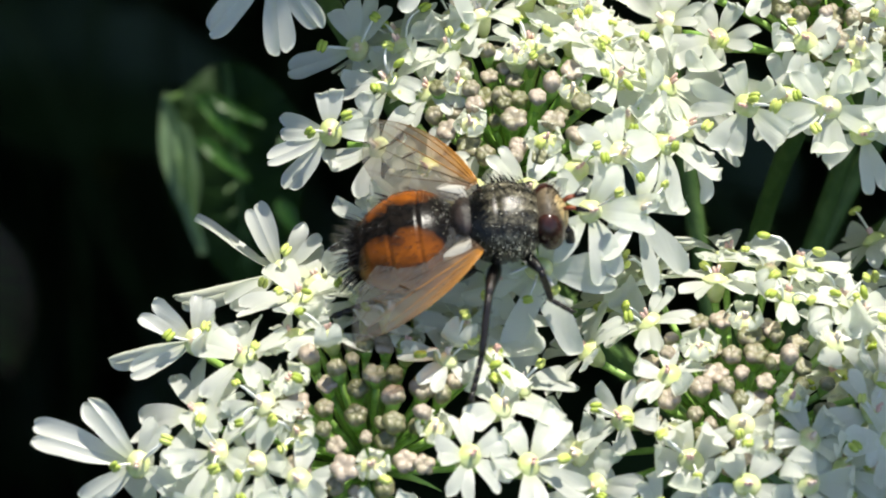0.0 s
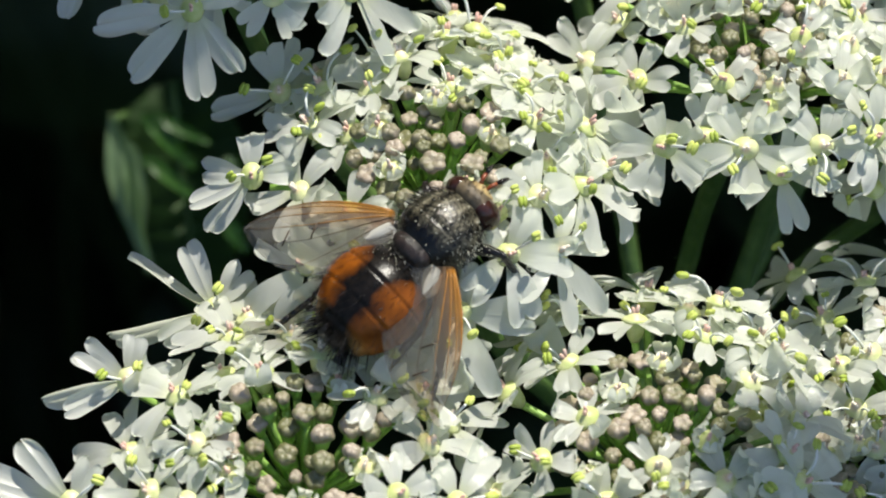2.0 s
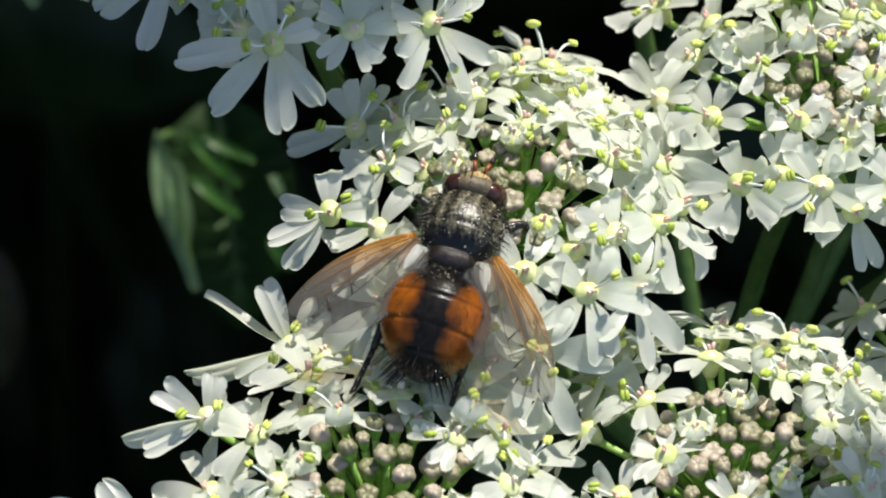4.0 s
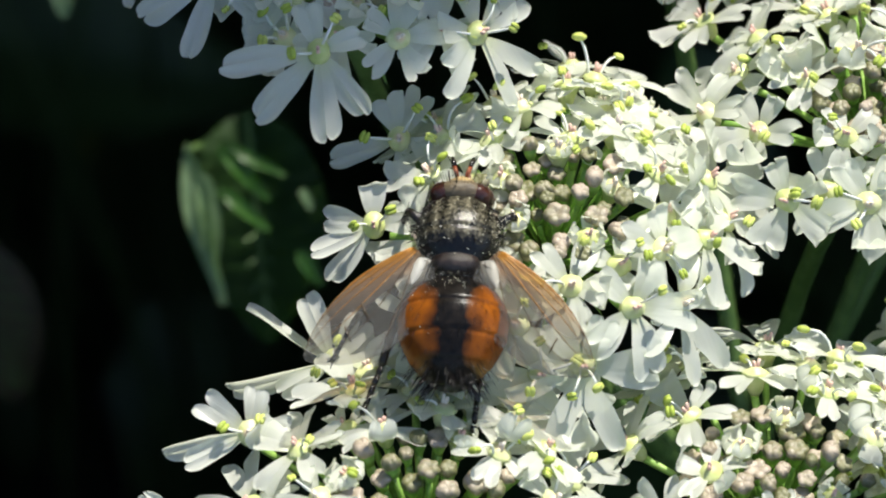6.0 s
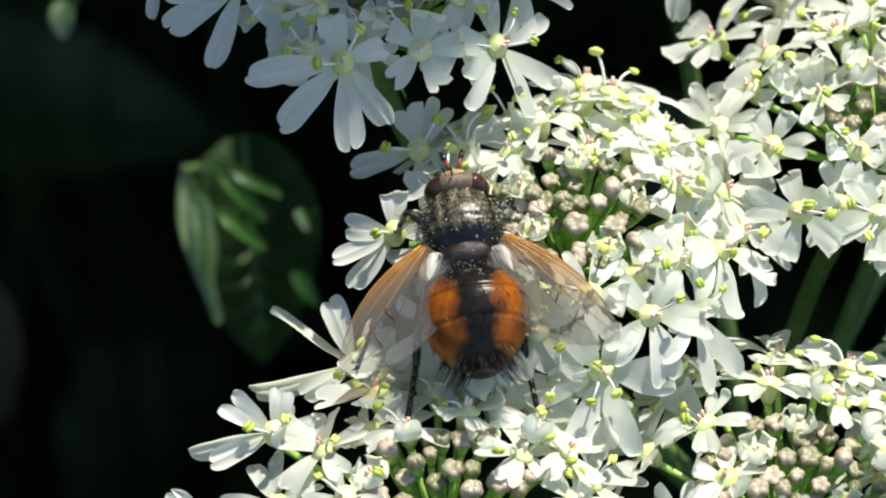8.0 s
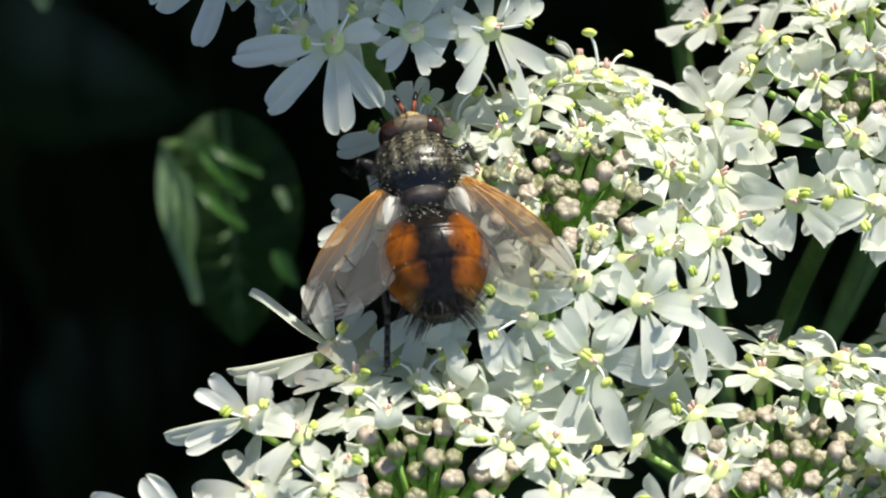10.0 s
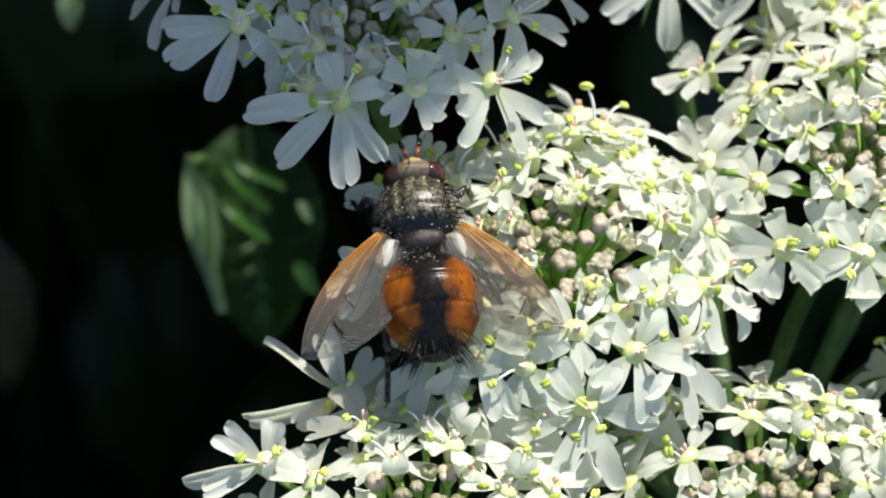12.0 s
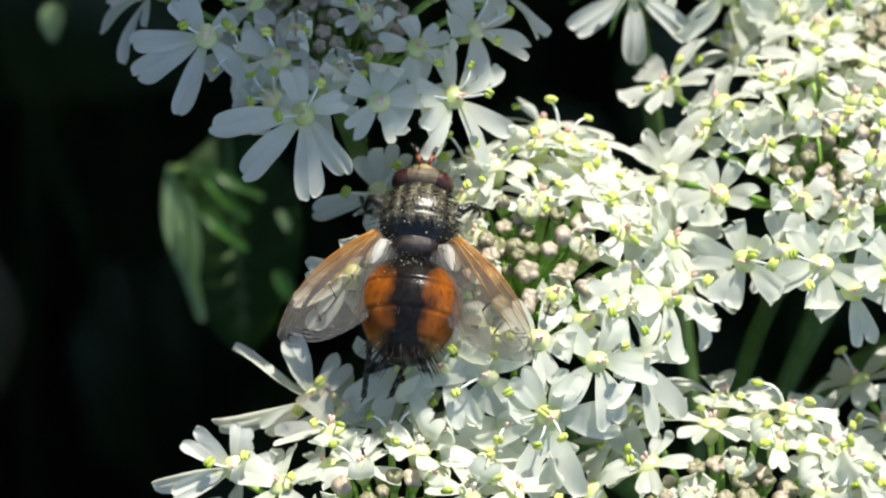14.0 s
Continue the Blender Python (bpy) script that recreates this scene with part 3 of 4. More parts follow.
    for top, foot in stems:
        tube(bm, [foot, foot.lerp(top, 0.5) + Vector((0, 0, 0.06)), top], [0.0022, 0.0016, 0.0008], 3, 0, False)
    ob = new("undergrowth", mesh_of("undergrowth", bm, UNDER))
    tagged(ob, "dense dark green leaves and stems behind the flowers, with unseen banks added to shade them", "undergrowth", kind="stuff")


def near_leaf(place, turn, length, width, fold, droop, label, blade=None, ribs=0.0):
    t = tagged(new("leaf"), label, "leaf")
    if len(turn) == 4:  # along a way, as wide as it is turned to the south
        x = Vector(turn[:3]).normalized()
        up = Vector((turn[3], -0.6, 0.8))
        y = up.cross(x).normalized()
        t.matrix_basis = Matrix.Translation(place) @ Matrix((x, y, x.cross(y))).transposed().to_4x4()
    else:
        t.matrix_basis = Matrix.Translation(place) @ Euler([radians(a) for a in turn]).to_matrix().to_4x4()
    bm = bmesh.new()
    leaf_rows(bm, Matrix.Identity(4), length, width, fold, droop, 0.05, 44, 0, ribs)
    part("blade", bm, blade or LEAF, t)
    bm = bmesh.new()
    pts = [Vector((s * length * (1 - 0.25 * droop * s), 0, -droop * s * s * length + 0.0002)) for s in (i / 10 for i in range(11))]
    tube(bm, pts, [min(0.00022, length * 0.01) * (1 - 0.08 * i) for i in range(11)], 5)
    part("midrib", bm, blade or RIB, t)
    for k in range(1, 9 if length > 0.02 else 1):
        for sgn in (-1, 1):
            bm = bmesh.new()
            s0, s1 = 0.02 + 0.095 * k, min(0.97, 0.13 + 0.1 * k)
            w = width * 0.5 * math.sin(math.pi * s1 ** 0.75) ** 0.8 * 0.85
            a = Vector((s0 * length * (1 - 0.25 * droop * s0), 0, -droop * s0 * s0 * length + 0.0002))
            b = Vector((s1 * length * (1 - 0.25 * droop * s1), sgn * w, -droop * s1 * s1 * length + fold * w + 0.0002))
            tube(bm, [a, a.lerp(b, 0.5) + Vector((0, 0, 0.0001)), b], [0.00013, 0.00012, 0.00008], 4)
            part("side_vein", bm, RIB, t)
    bm = bmesh.new()
    far = min(1.0, length / 0.03) ** 4
    tube(bm, bend((0.0006, 0, -0.0003), (-0.002 * far, 0, -0.01 * far - 0.001), (0.01 * far, 0.0, -0.10 * far - 0.003), 8), min(0.0006, length * 0.02), 6)
    part("leaf_stalk", bm, STALK, t)
    return t


build_ground()
undergrowth()
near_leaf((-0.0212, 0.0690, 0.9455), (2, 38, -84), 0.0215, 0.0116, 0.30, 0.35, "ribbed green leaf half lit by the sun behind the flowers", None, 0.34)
# pale leaf green with the sunlight put into the colour
LIT_PALE = thin("leaf_lit_pale", (0.10, 0.17, 0.075), (0.21, 0.31, 0.15), (0.20, 0.35, 0.10), 0.35, 0.5, 0.5)
# the leaf's sunlit fold edge, laid over it as two pale strips
near_leaf((-0.0259, 0.0643, 0.9466), (0.0024, -0.0108, -0.0094, -0.5), 0.0142, 0.0020, 0.5, 0.10, "sunlit fold edge of the ribbed leaf, added as a pale strip", LIT_PALE)
near_leaf((-0.0247, 0.0624, 0.9449), (0.0011, -0.0063, -0.0060, 0.4), 0.0088, 0.0017, 0.4, 0.12, "sunlit fold edge of the ribbed leaf, added as a pale strip", LIT_PALE)
near_leaf((-0.0166, 0.0574, 0.9406), (0.0018, -0.0020, -0.0017, 0.0), 0.0036, 0.0010, 0.3, 0.15, "small bright green leaf tip in the sun", LIT_GREEN)
near_leaf((-0.0164, 0.0621, 0.9432), (0.0023, -0.0030, -0.0030, 0.3), 0.0020, 0.0004, 0.3, 0.15, "small pale green spot behind the flowers", LIT_PALE)
# sunlit ribs of the leaf, added as bright strips in front of it
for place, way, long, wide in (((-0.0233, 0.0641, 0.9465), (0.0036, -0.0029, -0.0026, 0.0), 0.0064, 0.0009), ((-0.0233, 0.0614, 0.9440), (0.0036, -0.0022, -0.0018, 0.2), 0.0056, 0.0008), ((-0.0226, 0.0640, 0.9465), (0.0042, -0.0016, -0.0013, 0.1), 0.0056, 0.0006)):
    near_leaf(place, way, long, wide, 0.4, 0.12, "sunlit rib of the ribbed leaf, added as a bright strip", LIT_GREEN)
near_leaf((-0.0364, 0.0756, 0.9550), (-0.0004, -0.0030, -0.0026, -0.3), 0.0034, 0.0019, 0.3, 0.2, "small pale green spot far behind the flowers", LIT_PALE)
# added out of view, only to throw strips of shade on the ribbed leaf
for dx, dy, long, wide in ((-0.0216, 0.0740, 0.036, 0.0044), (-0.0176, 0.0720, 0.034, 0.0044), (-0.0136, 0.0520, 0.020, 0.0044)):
    near_leaf(Vector((dx, dy, 0.9478)) + SUN_WAY * 0.10, (2, 38, -84), long, wide, 0.45, 0.35, "unseen narrow leaf added to shade the ribbed leaf")
# three leaves added above the view to shade some of the flower heads
near_leaf(Vector((-0.0310, 0.0232, 1.0130)) + SUN_WAY * 0.17, (0, 4, -4), 0.040, 0.033, 0.2, 0.15, "unseen toothed leaf added to shade the bluish flower cluster")
near_leaf(Vector((0.0425, 0.0420, 1.0000)) + SUN_WAY * 0.22, (0, 8, -100), 0.050, 0.022, 0.2, 0.15, "unseen toothed leaf added to shade the eastern flower heads")
near_leaf(Vector((0.0470, -0.0105, 0.9940)) + SUN_WAY * 0.20, (0, 6, 193), 0.035, 0.017, 0.2, 0.15, "unseen toothed leaf added to shade the southern flower heads")
near_leaf((-0.0620, 0.1150, 0.8800), (15, 50, -60), 0.026, 0.013, 0.4, 0.4, "withered brown leaf in deep shade behind the flowers", DEAD)


# ---- the fly: x ahead, y to its left, z up; the origin lies in its back between the wings ----
FM = 0.00107  # one of its millimetres, in metres


def abdomen_material():
    m, n, l, b, out = tree("abdomen_orange")
    v = millimetres(n, l, 935.0)
    sep = n.new("ShaderNodeSeparateXYZ")
    l.new(v, sep.inputs[0])
    x, y = sep.outputs[0], sep.outputs[1]
    g = grain(n, l, v, 0.9)
    side = math_node(n, l, "ADD", math_node(n, l, "ABSOLUTE", y), math_node(n, l, "MULTIPLY_ADD", g, 1.5, -0.75))
    # the stripe narrows behind the waist and widens again at the tip
    wide = ramp(n, l, math_node(n, l, "MULTIPLY_ADD", x, 1 / 5.8, 6.6 / 5.8),
                [(0.02, (0.50, 0, 0)), (0.12, (0.24, 0, 0)), (0.30, (0.17, 0, 0)), (0.45, (0.23, 0, 0)), (0.66, (0.20, 0, 0)), (0.80, (0.27, 0, 0)), (0.97, (0.42, 0, 0))])
    sw = n.new("ShaderNodeSeparateColor")
    l.new(wide, sw.inputs[0])
    edge = math_node(n, l, "MULTIPLY_ADD", sw.outputs[0], -5.5, side)
    mask = n.new("ShaderNodeMapRange")
    mask.inputs["From Min"].default_value, mask.inputs["From Max"].default_value = -0.5, 0.5
    l.new(edge, mask.inputs["Value"])
    orange = ramp(n, l, grain(n, l, v, 0.55), [(0.3, (0.12, 0.032, 0.005)), (0.7, (0.35, 0.100, 0.009))])
    tail = n.new("ShaderNodeMapRange")
    tail.inputs["From Min"].default_value, tail.inputs["From Max"].default_value = -5.2, -5.8
    l.new(math_node(n, l, "ADD", x, math_node(n, l, "MULTIPLY_ADD", g, 0.8, -0.4)), tail.inputs["Value"])
    orange = mix_colour(n, l, tail.outputs[0], orange, (0.26, 0.13, 0.035))
    black = ramp(n, l, grain(n, l, v, 2.5), [(0.3, (0.004, 0.004, 0.004)), (0.75, (0.014, 0.011, 0.009))])
    l.new(mix_colour(n, l, mask.outputs[0], black, orange), b.inputs["Base Color"])
    b.inputs["Roughness"].default_value = 0.24
    b.inputs["Specular IOR Level"].default_value = 0.15
    b.inputs["Subsurface Weight"].default_value = 0.0
    bump(n, l, grain(n, l, v, 7.0), 0.35, 0.00004, b)
    return m


def thorax_material():
    m, n, l, b, out = tree("thorax_dusted")
    v = millimetres(n, l, 935.0)
    wave = n.new("ShaderNodeTexWave")
    wave.bands_direction = "Y"
    wave.inputs["Scale"].default_value = 0.42
    wave.inputs["Distortion"].default_value = 2.5
    l.new(v, wave.inputs["Vector"])
    sep = n.new("ShaderNodeSeparateXYZ")
    l.new(v, sep.inputs[0])
    ahead = n.new("ShaderNodeMapRange")
    ahead.inputs["From Min"].default_value, ahead.inputs["From Max"].default_value = 0.3, 1.4
    ahead.inputs["To Min"].default_value = 0.22
    l.new(sep.outputs[0], ahead.inputs["Value"])
    dust = math_node(n, l, "MULTIPLY", math_node(n, l, "MULTIPLY", math_node(n, l, "MULTIPLY_ADD", wave.outputs["Fac"], 0.32, 0.66), ahead.outputs[0]), grain(n, l, v, 5.0))
    l.new(ramp(n, l, dust, [(0.24, (0.004, 0.004, 0.004)), (0.42, (0.06, 0.054, 0.036)), (0.66, (0.24, 0.215, 0.15))]), b.inputs["Base Color"])
    b.inputs["Roughness"].default_value = 0.2
    b.inputs["Specular IOR Level"].default_value = 0.4
    bump(n, l, grain(n, l, v, 9.0), 0.45, 0.00008, b)
    return m


def wing_material(sgn):
    m, n, l, b, out = tree("wing_film")
    v = millimetres(n, l, 935.0)
    sep = n.new("ShaderNodeSeparateXYZ")
    l.new(v, sep.inputs[0])
    root = math_node(n, l, "SUBTRACT", 1.0, math_node(n, l, "MULTIPLY", sep.outputs[0], 1 / 7.2))
    front = math_node(n, l, "MULTIPLY_ADD", sep.outputs[1], -0.50 * sgn, 0.42)
    amber = math_node(n, l, "MULTIPLY", math_node(n, l, "MAXIMUM", root, 0.0), math_node(n, l, "MAXIMUM", front, 0.0))
    amber_n = n.new("ShaderNodeClamp")
    l.new(math_node(n, l, "MULTIPLY", amber, 1.6), amber_n.inputs[0])
    tint = mix_colour(n, l, amber_n.outputs[0], (0.70, 0.68, 0.65), (0.86, 0.42, 0.05))
    clear = n.new("ShaderNodeBsdfTransparent")
    l.new(tint, clear.inputs[0])
    l.new(mix_colour(n, l, amber_n.outputs[0], (0.55, 0.54, 0.52), (0.62, 0.24, 0.015)), b.inputs["Base Color"])
    b.inputs["Roughness"].default_value = 0.30
    b.inputs["Specular IOR Level"].default_value = 1.0
    ripple = n.new("ShaderNodeTexWave")
    ripple.bands_direction = "DIAGONAL"
    ripple.inputs["Scale"].default_value = 3.6
    ripple.inputs["Distortion"].default_value = 5.0
    ripple.inputs["Detail"].default_value = 2.0
    l.new(v, ripple.inputs["Vector"])
    bump(n, l, ripple.outputs["Fac"], 1.0, 0.00009, b)
    share = math_node(n, l, "MULTIPLY_ADD", amber_n.outputs[0], 0.50, 0.25)
    glow = n.new("ShaderNodeBsdfTranslucent")
    l.new(mix_colour(n, l, amber_n.outputs[0], (0.55, 0.54, 0.52), (0.80, 0.36, 0.03)), glow.inputs[0])
    film = n.new("ShaderNodeMixShader")
    film.inputs[0].default_value = 0.45
    l.new(b.outputs[0], film.inputs[1])
    l.new(glow.outputs[0], film.inputs[2])
    mx = n.new("ShaderNodeMixShader")
    l.new(share, mx.inputs[0])
    l.new(clear.outputs[0], mx.inputs[1])
    l.new(film.outputs[0], mx.inputs[2])
    l.new(mx.outputs[0], out.inputs[0])
    return m


ABDOMEN = abdomen_material()
THORAX = thorax_material()
CHITIN = plain("chitin_black", (0.004, 0.003, 0.003), (0.018, 0.013, 0.010), 0.25, 2.0, 0.3, 0.0)
BRISTLE = plain("bristle_black", (0.006, 0.005, 0.005), (0.018, 0.014, 0.012), 0.18, 2.0, 0.1, 0.6)
SCUTELLUM = plain("scutellum_brown", (0.010, 0.007, 0.006), (0.060, 0.040, 0.032), 0.30, 1.6, 0.5, 0.0)
HEAD = plain("head_dusted", (0.03, 0.022, 0.014), (0.16, 0.12, 0.07), 0.45, 1.6, 0.4)
FACE = plain("face_golden", (0.20, 0.11, 0.04), (0.52, 0.38, 0.17), 0.5, 1.6, 0.4)
EYE = plain("eye_brown", (0.02, 0.008, 0.006), (0.055, 0.020, 0.014), 0.16, 1.5, 0.1, 0.0)
ANTENNA = plain("antenna_orange", (0.14, 0.030, 0.010), (0.30, 0.070, 0.018), 0.35, 2.0)


def vein_material():
    m, n, l, b, out = tree("vein_amber")
    v = millimetres(n, l, 935.0)
    sep = n.new("ShaderNodeSeparateXYZ")
    l.new(v, sep.inputs[0])
    far = math_node(n, l, "MULTIPLY", sep.outputs[0], 1 / 8.7)
    l.new(ramp(n, l, far, [(0.0, (0.46, 0.20, 0.03)), (0.4, (0.38, 0.17, 0.03)), (0.75, (0.15, 0.09, 0.04))]), b.inputs["Base Color"])
    b.inputs["Roughness"].default_value = 0.35
    return m


VEIN = vein_material()
VEIN_DARK = plain("vein_brown", (0.05, 0.03, 0.015), (0.14, 0.09, 0.05), 0.35, 1.0)
CALYPTER = thin("calypter_white", (0.50, 0.47, 0.40), (0.72, 0.70, 0.63), (0.7, 0.68, 0.6), 0.3, 0.45, 1.0)
POLLEN_GLINT = plain("pollen_glint_cream", (0.70, 0.66, 0.48), (0.88, 0.85, 0.72), 0.6, 4.0)


def body_rows(bm, stations, around=28, flat=1.0):
    """Skin stations (x, half width, half height, mid z), all in millimetres, and close both ends."""
    rows = []
    for x, w, h, z in stations:
        row = []
        for k in range(around):
            a = 2 * math.pi * k / around
            c, s = math.cos(a), math.sin(a)
            row.append(bm.verts.new(Vector((x, w * math.copysign(abs(c) ** flat, c), z + h * math.copysign(abs(s) ** flat, s))) * FM))
        rows.append(row)
    grid_faces(bm, rows[::-1], True)
    bm.faces.new(rows[0][::-1])
    bm.faces.new(rows[-1])
    bmesh.ops.recalc_face_normals(bm, faces=bm.faces)


def bristle(bm, root, way, length, thick, sag=0.25):
    way = way.normalized()
    tip = root + way * length + Vector((0, 0, -sag * length))
    tube(bm, [root, root.lerp(tip, 0.5) + Vector((0, 0, sag * length * 0.35)), tip], [thick, thick * 0.7, thick * 0.12], 4)


def ellipsoid_spot(c, r, th, ph):
    d = Vector((math.sin(th) * math.cos(ph), math.sin(th) * math.sin(ph), math.cos(th)))
    p = Vector((c[0] + r[0] * d.x, c[1] + r[1] * d.y, c[2] + r[2] * d.z))
    nrm = Vector((d.x / r[0], d.y / r[1], d.z / r[2])).normalized()
    return p * FM, nrm


WING_REACH = 8.3


def wing_outline(s):
    """Front and rear edge (mm) at s along the wing."""
    front = 0.35 + 0.62 * math.sin(math.pi * s ** 0.9) - 0.55 * s ** 3
    rear = -0.5 - 2.95 * math.sin(math.pi * min(1, 0.06 + 0.86 * s ** 0.85)) ** 0.75 * (1 - 0.12 * s)
    close = math.sqrt(max(0.0, 1 - max(0.0, (s - 0.72) / 0.28) ** 2.2))
    mid = -0.55
    return mid + (front - mid) * close, mid + (rear - mid) * close


def build_wing(fly, sgn):
    """A veined wing along +x of its own space, front edge to -y for the left one."""
    bm = bmesh.new()
    rows = []
    for i in range(31):
        s = i / 30
        f, r = wing_outline(s)
        row = []
        for k in range(15):
            w = k / 14
            y = f + (r - f) * w
            z = 0.25 * math.sin(math.pi * s) * (1 - w) - 0.5 * w * w * s + 0.06 * math.sin(7 * w + 5 * s) * w
            row.append(bm.verts.new(Vector((s * WING_REACH, -y * sgn, z)) * FM))
        rows.append(row)
    grid_faces(bm, rows, False)
    wing = part("wing", bm, wing_material(sgn), fly, "clear veined wing with an amber base")
    lines = [(0.0, 0.02, 0.97, 0.0, 0.07), (0.02, 0.05, 0.62, 0.0, 0.075), (0.05, 0.12, 0.80, 0.02, 0.07), (0.10, 0.22, 0.93, 0.12, 0.07),
             (0.16, 0.36, 0.97, 0.36, 0.065), (0.22, 0.52, 0.86, 0.66, 0.055), (0.30, 0.68, 0.66, 0.97, 0.05)]
    for i, (w0, w1, s1, w2, thick) in enumerate(lines):
        bm = bmesh.new()
        pts = []
        for k in range(15):
            t = k / 14
            s = 0.02 + t * (s1 - 0.02)
            w = (1 - t) ** 2 * w0 + 2 * t * (1 - t) * w1 + t * t * w2
            f, r = wing_outline(s)
            y = f + (r - f) * w
            z = 0.25 * math.sin(math.pi * s) * (1 - w) - 0.5 * w * w * s + 0.06 * math.sin(7 * w + 5 * s) * w + 0.02
            pts.append(Vector((s * WING_REACH, -y * sgn, z)) * FM)
        tube(bm, pts, [thick * 0.58 * (1 - 0.045 * k) * FM for k in range(15)], 5)
        part("vein", bm, VEIN if i < 5 else VEIN_DARK, wing)
    for s, wa, wb in ((0.50, 0.30, 0.52), (0.68, 0.42, 0.66), (0.34, 0.10, 0.26)):
        bm = bmesh.new()
        f, r = wing_outline(s)
        pts = [Vector((s * WING_REACH + 0.3 * t, (f + (r - f) * (wa + (wb - wa) * t)) * -sgn, 0.16 * (1 - t) + 0.04)) * FM for t in (0, 0.5, 1)]
        tube(bm, pts, 0.045 * FM, 5)
        part("cross_vein", bm, VEIN_DARK, wing)
    return wing


def build_leg(fly, hip, knee, ankle, toe, thick):
    """Thigh, shin and jointed foot; the leg turns about its hip."""
    hip, knee, ankle, toe = (Vector(p) * FM for p in (hip, knee, ankle, toe))
    bm = bmesh.new()
    rng = random.Random(int(abs(toe.x) * 1e6) + int(abs(toe.y) * 1e6))
    knee, ankle, toe = knee - hip, ankle - hip, toe - hip
    tube(bm, bend((0, 0, 0), knee * 0.5 + Vector((0, 0, 0.25 * FM)), knee, 6), [thick * FM * k for k in (0.7, 1.0, 1.1, 1.05, 0.9, 0.75, 0.6)], 8)
    leg = part("leg", bm, CHITIN, fly, "black bristly leg")
    leg.matrix_basis = Matrix.Translation(hip)
    bm = bmesh.new()
    tube(bm, bend(knee, knee.lerp(ankle, 0.5) + Vector((0, 0, 0.12 * FM)), ankle, 6), [thick * FM * k for k in (0.55, 0.6, 0.58, 0.56, 0.55, 0.55, 0.5)], 7)
    part("shin", bm, CHITIN, leg)
    bm = bmesh.new()
    for _ in range(26):
        p = knee.lerp(ankle, rng.random())
        bristle(bm, p, Vector((rng.uniform(-1, 1), rng.uniform(-1, 1), rng.uniform(-0.6, 1))), rng.uniform(0.4, 0.8) * FM, 0.025 * FM, 0.1)
    tagged(part("leg_bristles", bm, BRISTLE, leg, "short black bristles"), kind="stuff")
    bm = bmesh.new()
    for k in range(5):
        a, b = ankle.lerp(toe, k / 5), ankle.lerp(toe, (k + 0.98) / 5)
        tube(bm, [a, a.lerp(b, 0.6), b], [thick * FM * 0.36, thick * FM * 0.44, thick * FM * 0.40], 6)
    for s in (-1, 1):
        tube(bm, [toe, toe + Vector((0.15 * s, 0.12, -0.12)) * FM, toe + Vector((0.2 * s, 0.25, -0.3)) * FM], [0.06 * FM, 0.05 * FM, 0.01 * FM], 4)
    part("foot", bm, CHITIN, leg)
    return leg


